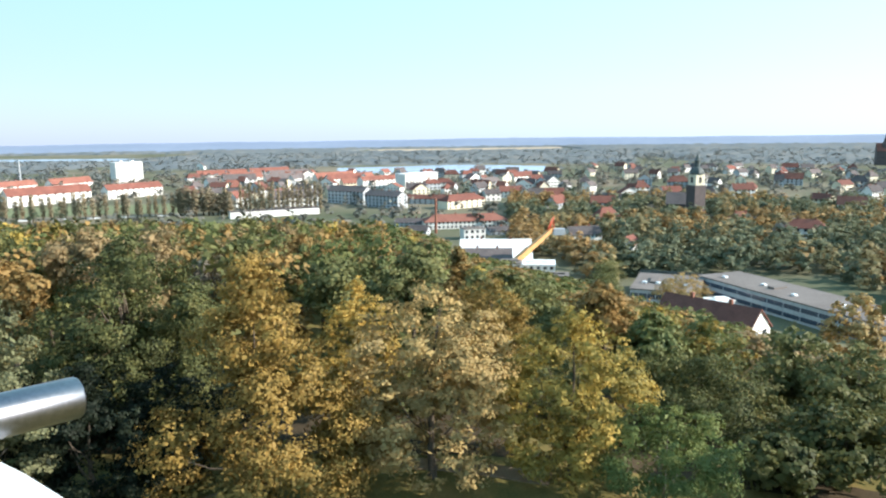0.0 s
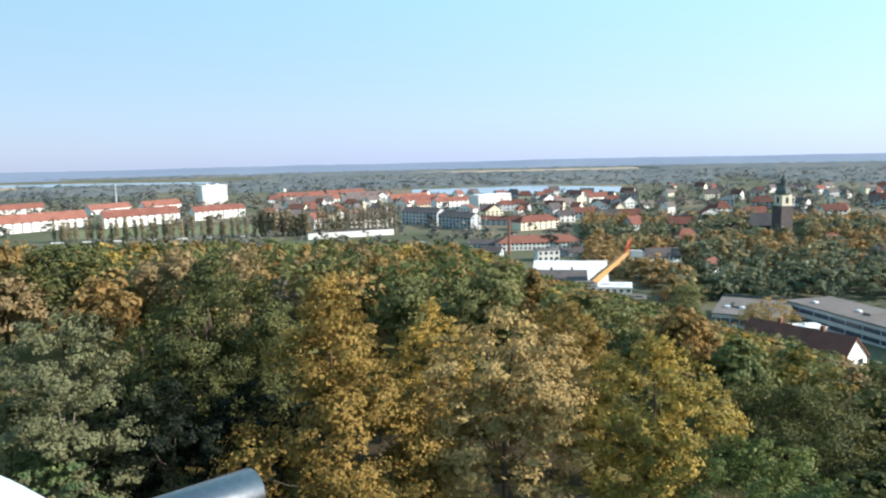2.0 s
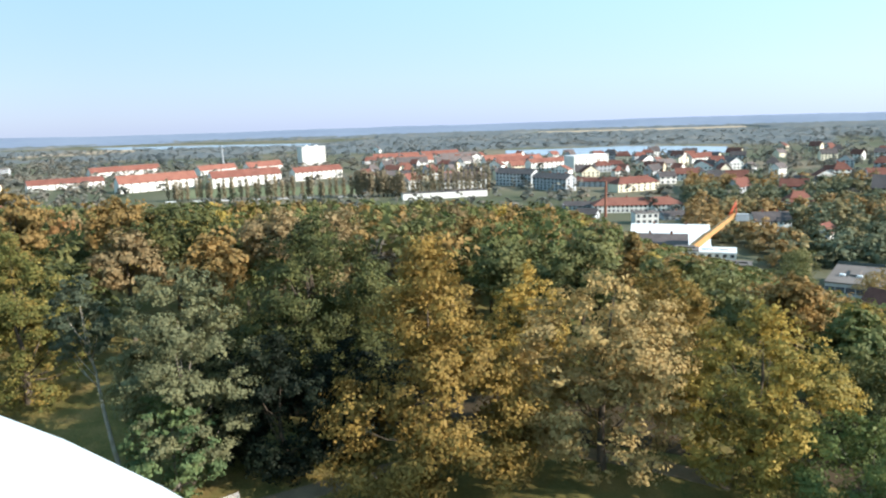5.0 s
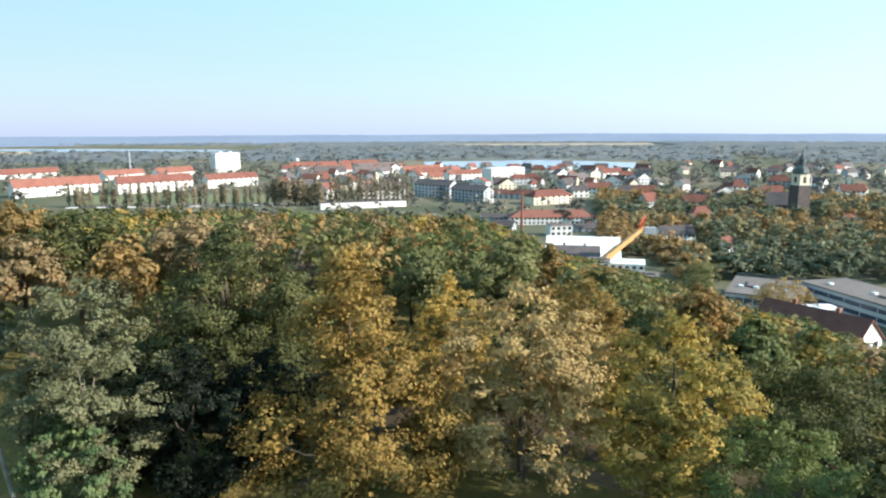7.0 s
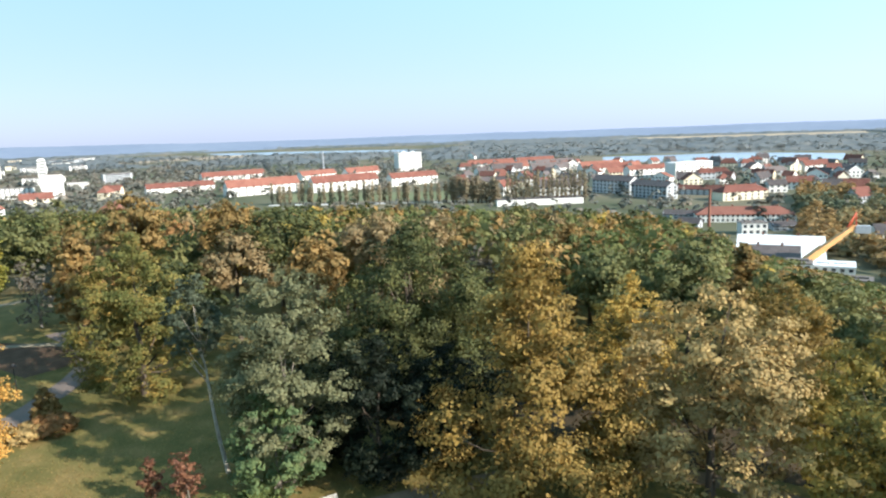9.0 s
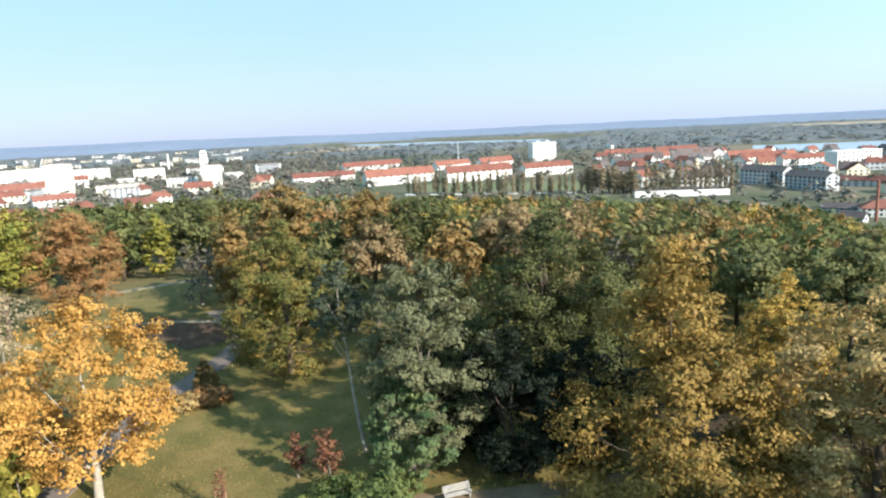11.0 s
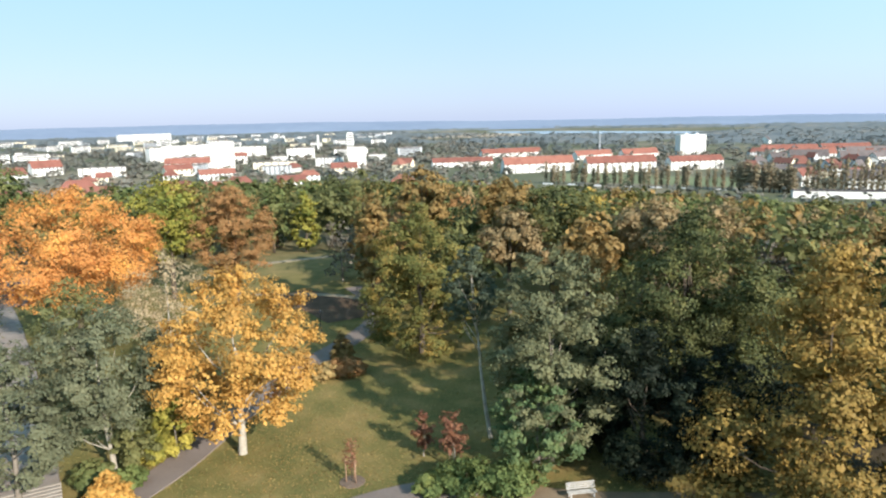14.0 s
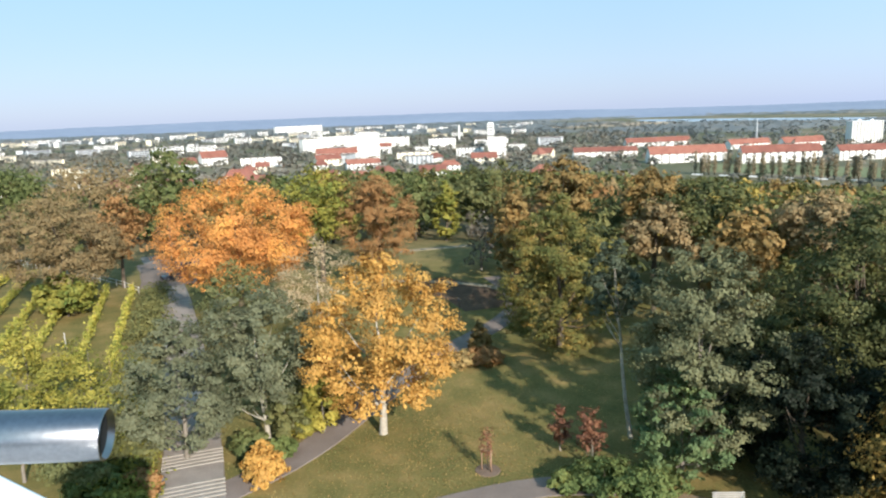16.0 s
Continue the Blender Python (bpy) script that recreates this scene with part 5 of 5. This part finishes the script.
def patch(name, corners, z, material, label, category):
    """A flat sheet with a slightly uneven outline between the given corners."""
    pts = []
    for a, b in zip(corners, corners[1:] + corners[:1]):
        for k in range(12):
            f = k / 12
            n = noise.noise(Vector((a[0] + (b[0] - a[0]) * f, a[1] + (b[1] - a[1]) * f, 0)) * 0.02) * 0.012
            q = (a[0] + (b[0] - a[0]) * f, a[1] + (b[1] - a[1]) * f)
            pts.append((q[0] * (1 + n), q[1] * (1 + n), z))
    return tagged(link(name, mesh_of(name, pts, [tuple(range(len(pts)))], material)), label, category, kind="structure")


patch("sports_field", [(-398, 545), (-232, 584), (-262, 668), (-455, 630)], -35.8, TURF, "green turf of the sports ground", "sports field")
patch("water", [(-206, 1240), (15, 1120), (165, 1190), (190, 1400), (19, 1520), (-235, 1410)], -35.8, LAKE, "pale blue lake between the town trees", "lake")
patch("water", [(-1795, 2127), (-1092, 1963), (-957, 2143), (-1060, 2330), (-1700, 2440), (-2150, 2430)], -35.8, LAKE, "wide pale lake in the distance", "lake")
patch("field", [(-1699, 1420), (-1402, 1792), (-1645, 2103), (-2371, 1984)], -35.7, FIELD, "dry tan field beyond the town", "field")
patch("field", [(-330, 2900), (500, 3100), (560, 3600), (-420, 3500)], -35.7, FIELD, "pale dry field beyond the lake", "field")
for k in range(7):
    a = Vector((-384 + 24 * k, 512 + 6 * k))
    part("board", boxed(-5, 5, -0.1, 0.1, 0, 1.0, bevel=0.03), WHITEPAINT, None, "", pose(a.x, a.y + 8, -36, 0, 0, 14))
    tagged(bpy.data.objects[scene.objects[-1].name], "white perimeter board of the sports ground", "board", "boards of the sports ground")

# ---- the town ----
used = [(o.location.x, o.location.y) for o in scene.objects if o.type == "EMPTY" and o.location.z < -20 and o.name.split(".")[0] not in ("poplar", "fir_tree", "tree")]


def wet(x, y):
    return -240 < x < 195 and 1110 < y < 1530 or (-2500 < x < -950 and 1950 < y < 3050 and abs(x * 0.45 + y - 3000 + 1100) < 900 and y > 1950) or -460 < x < -225 and 500 < y < 670


def clear_of(x, y, gap):
    if wet(x, y) or any((x - a) ** 2 + (y - b) ** 2 < gap * gap for a, b in used):
        return False
    used.append((x, y))
    return True


trng = random.Random(12)
made = 0
while made < 170:
    az, r = trng.uniform(8, 40), math.sqrt(trng.uniform(400 ** 2, 1250 ** 2))
    if trng.random() < 0.55:
        az, r = trng.uniform(-22, 8), math.sqrt(trng.uniform(640 ** 2, 1120 ** 2))
    x, y = r * math.sin(radians(az)), r * math.cos(radians(az))
    if math.dist((x, y), (172, 480)) < 75 or not clear_of(x, y, 21):
        continue
    made += 1
    h, l = trng.uniform(5.5, 9.5), trng.uniform(10, 24)
    a = radians(-az + trng.choice([0, 25, -30, 60]))
    p1 = (x + l * math.cos(a), y + l * math.sin(a))
    wall, roof = trng.choice([PLASTER, CREAM, GREYWALL, PLASTER]), trng.choice([REDROOF, DARKROOF, DARKROOF, BROWNROOF, REDROOF])
    word = "red" if roof is REDROOF else "dark" if roof is DARKROOF else "brown"
    block("house", (x, y), p1, 10, h, trng.uniform(4, 6.5), wall, roof, trng.choice(["gable", "gable", "front", "hip"]), 2 if h < 8 else 3, int(l / 4), f"old town house with a {word} tiled roof")
made = 0
while made < 120:
    az, r = trng.uniform(-92, -38), math.sqrt(trng.uniform(850 ** 2, 2900 ** 2))
    x, y = r * math.sin(radians(az)), r * math.cos(radians(az))
    if az > -50 and r > 1350 or not clear_of(x, y, 45):
        continue
    made += 1
    red = trng.random() < 0.22 and r < 1400
    l, h = trng.uniform(25, 62), trng.uniform(9, 16)
    a = radians(-az + trng.choice([0, 0, 12, 70]))
    block("apartment_block", (x, y), (x + l * math.cos(a), y + l * math.sin(a)), 13, h, 5 if red else 0, trng.choice([PLASTER, PLASTER, CREAM, GREYWALL]), REDROOF if red else FELT, "gable" if red else "flat", 4 if red else 5, 6 if r < 1150 else 1,
          "white apartment block with a red tiled roof" if red else "white prefabricated apartment slab in the distance")

# red-roofed houses between the wood and the white blocks
made = 0
while made < 26:
    az, r = trng.uniform(-90, -46), trng.uniform(560, 900)
    x, y = r * math.sin(radians(az)), r * math.cos(radians(az))
    if not clear_of(x, y, 34):
        continue
    made += 1
    l, a = trng.uniform(14, 34), radians(-az + trng.choice([0, 20, -25, 60]))
    block("house", (x, y), (x + l * math.cos(a), y + l * math.sin(a)), 11, trng.uniform(6, 9), trng.uniform(4.5, 6.5), trng.choice([PLASTER, CREAM]), REDROOF, trng.choice(["gable", "gable", "hip"]), 2, int(l / 5), "pale house with a red tiled roof behind the wood")


def town_trees(count, az0, az1, r0, r1, gap, seed, low, high, wide):
    r_, out = random.Random(seed), []
    cells = {(int(a // gap), int(b // gap)) for a, b in used}
    for _ in range(count):
        az, r = r_.uniform(az0, az1), math.sqrt(r_.uniform(r0 ** 2, r1 ** 2))
        x, y = r * math.sin(radians(az)), r * math.cos(radians(az))
        if wet(x, y) or (int(x // gap), int(y // gap)) in cells:
            continue
        g = ground(x, y)
        out.append((x, y, g + r_.uniform(low, high), g + 0.5, r_.uniform(*wide)))
    return out


# parks between the houses; autumn colour by stand
park = []
prng = random.Random(8)
for _ in range(5000):
    az, r = prng.uniform(5, 42), math.sqrt(prng.uniform(238 ** 2, 640 ** 2))
    x, y = r * math.sin(radians(az)), r * math.cos(radians(az))
    if any((x - a) ** 2 + (y - b) ** 2 < 72 for a, b, *_ in park) or any((x - a) ** 2 + (y - b) ** 2 < 20 * 20 for a, b in used):
        continue
    if 56 < x < 165 and 160 < y < 292 or 0 < x < 58 and y < 345:
        continue
    park.append((x, y, ground(x, y) + prng.uniform(10, 17), ground(x, y) + 0.6, prng.uniform(5, 7.6)))
stands = {"green": [], "amber": [], "olive": []}
for p in park:
    n = noise.noise(Vector((p[0], p[1], 9)) * 0.013) + prng.uniform(-0.25, 0.25)
    stands["green" if n < -0.03 else "olive" if n < 0.12 else "amber"].append(p)
for key, mat_, word in (("green", PARKG, "dark green"), ("olive", PARKO, "olive green"), ("amber", PARKA, "golden brown")):
    if stands[key]:
        joined_leaves("park_trees", stands[key], MEDIUM, mat_, f"{word} trees between the old town houses", "woodland", 0.8)
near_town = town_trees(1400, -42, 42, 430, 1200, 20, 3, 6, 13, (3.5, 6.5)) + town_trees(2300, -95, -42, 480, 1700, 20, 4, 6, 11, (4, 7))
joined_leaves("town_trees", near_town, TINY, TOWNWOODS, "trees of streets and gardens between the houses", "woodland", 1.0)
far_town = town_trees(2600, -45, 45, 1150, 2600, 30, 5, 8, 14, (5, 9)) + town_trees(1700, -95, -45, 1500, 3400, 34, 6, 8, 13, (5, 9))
joined_leaves("far_woods", far_town, SPECK, HAZEWOODS, "woods stretching to the horizon, haze tinted into their leaves", "woodland", 2.6)



def canopy_height(x, y):
    """Treetops of the closed woods on the plain; below the ground where there is a clearing, water or the town."""
    r, az = math.hypot(x, y), math.degrees(math.atan2(x, y))
    near = 2500 if az < -62 else 1450 + 450 * max(0.0, min(1.0, (-az - 30) / 25))
    stand = noise.noise(Vector((x, y * 0.6, 0)) * 0.0032) + 0.25 + min(0.5, (r - near) / 1500)
    if stand < 0 or r < near or wet(x, y) or -1750 < x < -1380 and 1400 < y < 2110 or -430 < x < 560 and 2860 < y < 3620:
        return -39.0
    edge = min(1.0, stand * 4, (r - near) / 260)
    return -39.0 + edge * (9 + 5.0 * noise.noise(Vector((x, y, 0)) * 0.016) + 4.0 * noise.noise(Vector((x, y, 5)) * 0.05))


tagged(ring_sheet("far_canopy", 1450, 3900, 90, 900, canopy_height, HAZECANOPY, radians(-100), radians(48)), "closed canopy of the woods on the plain, haze tinted in", "woodland", kind="stuff")

# ---- small things of the park ----
young = thing("young_tree", pose(-37.9, 27.3, ground(-37.9, 27.3)), "young tree with crimson leaves inside wooden stakes", "tree")
rr = np.random.default_rng(3)
a, b, *_ = crown_points(0.55, 2.4, "poplar", 420, 26, rr)
link("crown", leaf_mesh("crown", a, b, rr.uniform(0.08, 0.16, 420), rr, CRIMSON), young, pose(0, 0, 1.0))
link("trunk", mesh_of("trunk", *tube([(0, 0, -0.1), (0, 0, 3.0)], [0.05, 0.02], 6), BARK, True), young)
for k in range(3):
    c, d = 0.42 * math.cos(2.1 * k), 0.42 * math.sin(2.1 * k)
    tubes("stake", [([(c, d, -0.1), (c, d, 1.8)], [0.05, 0.045])], STAKE, young, 6)
    e, f = 0.42 * math.cos(2.1 * k + 2.1), 0.42 * math.sin(2.1 * k + 2.1)
    tubes("rail", [([(c, d, 1.65), (e, f, 1.65)], [0.035, 0.035])], STAKE, young, 5)
round_part("soil", [(0.95, -0.05), (0.9, 0.05), (0.3, 0.1)], surface("bare_soil", [(0.1, 0.07, 0.05), (0.17, 0.12, 0.09)], 3, 0.95), young, 20, "bare round soil disc")

bench = thing("park_bench", pose(-24.7, 36.4, ground(-24.7, 36.4) + 0.02, 0, 0, 54), "weathered pale wooden park bench beside the sandy path", "bench")
for k in range(4):
    part("seat_slat", boxed(-1.0, 1.0, -0.26 + 0.13 * k, -0.16 + 0.13 * k, 0.43, 0.47, bevel=0.008), WOODPALE, bench)
for k in range(4):
    part("back_slat", boxed(-1.0, 1.0, 0.27 + 0.03 * k, 0.31 + 0.03 * k, 0.52 + 0.12 * k, 0.61 + 0.12 * k, bevel=0.008), WOODPALE, bench)
for x in (-0.8, 0.8):
    part("leg", boxed(x - 0.05, x + 0.05, -0.22, -0.14, -0.05, 0.43), CONCRETE, bench)
    part("leg", boxed(x - 0.05, x + 0.05, 0.22, 0.3, -0.05, 0.43), CONCRETE, bench)
    part("back_support", boxed(x - 0.03, x + 0.03, 0.3, 0.35, 0.4, 1.0), CONCRETE, bench)

lamp = thing("park_lamp", pose(-66.5, 44.8, ground(-66.5, 44.8)), "dark metal park lamp beside the asphalt path", "lamp")
round_part("pole", [(0.09, -0.1), (0.07, 0.6), (0.05, 0.65), (0.045, 3.1)], BLACK, lamp, 10)
round_part("shade", [(0.06, 3.1), (0.3, 3.16), (0.32, 3.2), (0.12, 3.42), (0.02, 3.5)], BLACK, lamp, 14)

plant("bush", -57.3, 41.0, 4.6, 1.3, 1.2, "cone", AMBER, "bush", 201, "small tree with orange autumn leaves beside the path")
plant("bush", -56.0, 37.5, 2.4, 0.8, 1.6, "airy", TAN, "bush", 202, "dry tan bush beside the path")
plant("bush", -55.0, 39.8, 2.6, 0.8, 1.8, "airy", RUST, "bush", 203, "reddish bush beside the path")
plant("small_tree", -33.8, 33.4, 5.4, 1.6, 1.5, "airy", CRIMSON, "bush", 204, "small tree with thin crimson-orange leaves")
plant("small_tree", -36.9, 33.4, 4.4, 1.2, 0.8, "airy", CRIMSON, "bush", 205, "small bare tree with a few dark red leaves")
plant("bush", -31.0, 31.8, 3.0, 0.8, 1.9, "round", FRESH, "bush", 206, "fresh green bush with yellow-green leaves")
plant("bush", -28.6, 33.8, 3.2, 0.8, 1.9, "round", FRESH, "bush", 207, "fresh green bush beside the bench")
plant("bush", -32.6, 30.0, 2.2, 0.8, 1.1, "round", FRESH, "bush", 208, "low fresh green bush")
plant("bush", -53.2, 19.0, 3.0, 0.8, 1.8, "airy", LIME, "bush", 209, "yellow-green bush beside the path")
plant("bush", -48.6, 15.6, 2.6, 0.8, 1.3, "round", FRESH, "bush", 211, "lush green weeds beside the asphalt path")
plant("bush", -51.6, 19.0, 2.8, 0.8, 1.5, "round", LIME, "bush", 212, "yellow-green weeds beside the asphalt path")
plant("bush", -54.2, 22.8, 3.0, 0.8, 1.5, "round", GREEN, "bush", 213, "green weeds beside the asphalt path")
plant("bush", -50.2, 14.0, 3.2, 0.8, 1.4, "airy", OLIVE, "bush", 214, "olive weeds under the locust trees")
plant("bush", -47.6, 4.6, 2.6, 0.7, 1.6, "round", LIME, "bush", 215, "yellow-green shrub on the slope beside the steps")
plant("bush", -50.4, 3.6, 3.4, 0.7, 1.8, "round", FRESH, "bush", 216, "green shrub on the slope beside the steps")
plant("bush", -53.8, 6.6, 3.6, 0.8, 1.7, "round", GREEN, "bush", 217, "green shrub between vineyard and steps")
plant("bush", -57.5, 24.5, 4.2, 0.8, 2.2, "round", GREEN, "bush", 210, "green bush behind the golden maple")

# vineyard
def vine_row(a, b, seed):
    rng = np.random.default_rng(seed)
    n = int(math.dist(a, b) * 95)
    root = thing("vine_row", pose(a[0], a[1], ground(*a)), "row of grapevines with bright yellow-green leaves on wires", "vines", "rows of the vineyard")
    f = rng.uniform(0, 1, n)
    bump = 0.45 + 0.2 * np.sin(f * math.dist(a, b) * 2.6) + 0.12 * np.sin(f * 23)
    p = np.stack([f * (b[0] - a[0]) + rng.normal(size=n) * 0.22 * bump * 1.6, f * (b[1] - a[1]) + rng.normal(size=n) * 0.22 * bump * 1.6, np.abs(rng.uniform(0.3, 1.7, n)) * (0.7 + bump * 0.55)], 1)
    p[:, 2] += [ground(a[0] + q * (b[0] - a[0]), a[1] + q * (b[1] - a[1])) - ground(*a) for q in f]
    link("foliage", leaf_mesh("foliage", p, rng.normal(size=(n, 3)) + np.array([0.3, 0, 0.7]), rng.uniform(0.14, 0.27, n), rng, VINE), root)
    for k in range(int(math.dist(a, b) / 4) + 1):
        f = min(1.0, k * 4 / math.dist(a, b))
        q = (f * (b[0] - a[0]), f * (b[1] - a[1]))
        z = ground(a[0] + q[0], a[1] + q[1]) - ground(*a)
        tubes("post", [([(*q, z - 0.2), (*q, z + 1.7)], [0.05, 0.045])], STAKE, root, 6)


VINE = foliage("leaves_vine", [(0.13, 0.16, 0.03), (0.36, 0.33, 0.05), (0.58, 0.46, 0.07)], 0.6)
for k, (a, b) in enumerate((((-77.7, 4.9), (-114.6, 13.0)), ((-76.6, 8.0), (-111.7, 16.1)), ((-84.0, 1.2), (-112.0, 7.2)), ((-90.0, -1.6), (-117.7, 4.6)), ((-100.0, -3.2), (-140.0, 4.7)), ((-110.0, -5.0), (-152.6, 2.9)), ((-100.0, -6.5), (-150.0, -1.0)))):
    vine_row(a, b, 50 + k)

fence = thing("fence", pose(-110.5, 16.7, ground(-110.5, 16.7)), "white wooden rail fence along the top of the vineyard", "fence")
pts = [(-110.5, 16.7), (-116.0, 15.6), (-134.0, 9.8), (-165.6, 2.3)]
run = []
for a, b in zip(pts, pts[1:]):
    n = max(1, round(math.dist(a, b) / 2.6))
    run += [(a[0] + (b[0] - a[0]) * k / n, a[1] + (b[1] - a[1]) * k / n) for k in range(n)]
run.append(pts[-1])
g0 = ground(-110.5, 16.7)
run3 = [Vector((p[0] + 110.5, p[1] - 16.7, ground(*p) - g0)) for p in run]
for p in run3:
    part("post", boxed(-0.07, 0.07, -0.07, 0.07, -0.2, 1.15, bevel=0.01), WOODPALE, fence, "", Matrix.Translation(p))
for p, q in zip(run3, run3[1:]):
    for z in (0.5, 1.0):
        tubes("rail", [([p + Vector((0, 0, z)), q + Vector((0, 0, z))], [0.07, 0.07])], WOODPALE, fence, 4)

tubes("post", [([(0, 0, -0.1), (0, 0, 2.0)], [0.06, 0.06])], WOODPALE, thing("marker_post", pose(-88.4, 5.0, ground(-88.4, 5.0)), "pale wooden post between the vine rows", "post"), 6)


def hedge(points, w, h, material, seed, label):
    rng = np.random.default_rng(seed)
    length = sum(math.dist(a, b) for a, b in zip(points, points[1:]))
    n = int(length * 180)
    a, b = points[0], points[-1]
    f = rng.uniform(0, 1, n)
    x, y = a[0] + f * (b[0] - a[0]), a[1] + f * (b[1] - a[1])
    d = Vector((b[0] - a[0], b[1] - a[1])).normalized()
    s = rng.normal(size=n) * w * 0.35
    p = np.stack([x - d.y * s, y + d.x * s, np.array([ground(i, j) for i, j in zip(x, y)]) + rng.uniform(0.1, 1, n) ** 0.6 * h * (1 + 0.2 * np.sin(f * 40))], 1)
    tagged(link("hedge", leaf_mesh("hedge", p, rng.normal(size=(n, 3)) + np.array([0, 0, 0.8]), rng.uniform(0.18, 0.34, n), rng, material)), label, "hedge")


hedge([(-83.0, 12.6), (-108.0, 19.0)], 3.0, 1.8, GREEN, 4, "clipped green hedge between vineyard and lane")
hedge([(-46.0, 4.2), (-62.0, 8.0)], 3.0, 1.6, LIME, 6, "unkempt yellow-green hedge beside the steps")


def parked_car(x, y, turn, paint, label):
    root = thing("car", pose(x, y, ground(x, y) + 0.09, 0, 0, turn), label, "car")
    bm = boxed(-2.1, 2.1, -0.88, 0.88, 0.25, 0.82, bevel=0.14)
    part("body", bm, paint, root)
    bm = boxed(-1.25, 1.0, -0.76, 0.76, 0.8, 1.42, bevel=0.05)
    for v in bm.verts:
        if v.co.z > 1.1:
            v.co.x *= 0.72
            v.co.y *= 0.85
    part("cabin", bm, GLASS, root, "dark tinted windows")
    part("roof", boxed(-0.85, 0.66, -0.62, 0.62, 1.415, 1.46, bevel=0.02), paint, root)
    for cx in (-1.3, 1.3):
        for cy in (-0.8, 0.8):
            w = round_part("wheel", [(0.2, -0.1), (0.32, -0.1), (0.32, 0.1), (0.2, 0.1)], BLACK, root, 18, "", pose(cx, cy, 0.32, 90, 0, 0))
            round_part("rim", [(0.19, -0.11), (0.19, 0.11)], STEEL, w, 12)
    for cy in (-0.6, 0.6):
        part("headlight", boxed(2.02, 2.12, cy - 0.18, cy + 0.18, 0.58, 0.7, bevel=0.02), GLASS, root)


strip("car_park", [(-112, 22.5), (-122, 24.5), (-136, 26.0)], 11.0, ASPHALT, 0.1, "grey asphalt parking area under the maple", "car park")
parked_car(-116.5, 23.2, 95, CARPAINT, "dark blue car parked on the asphalt lane")
parked_car(-121.5, 26.4, 95, CARPAINT, "dark blue car parked under the orange maple")

# fallen leaves on the lawn
rng_l = np.random.default_rng(14)
n = 5200
q = rng_l.normal(size=(n, 2)) * np.array([6.5, 6.0]) + np.array([-43.5, 27.0])
extra = rng_l.normal(size=(1800, 2)) * np.array([10.0, 9.0]) + np.array([-46.0, 38.0])
q = np.concatenate([q, extra])
p = np.stack([q[:, 0], q[:, 1], np.array([ground(a, b) for a, b in q]) + 0.045], 1)
tagged(link("fallen_leaves", leaf_mesh("fallen_leaves", p, rng_l.normal(size=(len(p), 3)) * 0.25 + np.array([0, 0, 1.0]), rng_l.uniform(0.05, 0.15, len(p)), rng_l, foliage("leaves_fallen", [(0.16, 0.1, 0.04), (0.28, 0.18, 0.06), (0.4, 0.26, 0.08)], 0.8))),
       "yellow and brown leaves fallen on the lawn", "leaves", kind="stuff")
# ragged grass of the lawn
g_n = 26000
q = np.stack([rng_l.uniform(-78, -14, g_n), rng_l.uniform(2, 60, g_n)], 1)
p = np.stack([q[:, 0], q[:, 1], np.array([ground(a, b) for a, b in q]) + 0.03], 1)
GRASS = foliage("grass", [(0.13, 0.135, 0.042), (0.2, 0.175, 0.055), (0.3, 0.22, 0.08)], 0.25)
d = rng_l.normal(size=(g_n, 3)) * np.array([1, 1, 0.25])
tagged(link("grass", leaf_mesh("grass", p, d, rng_l.uniform(0.05, 0.13, g_n), rng_l, GRASS)), "ragged autumn grass of the park lawn", "grass", kind="stuff")
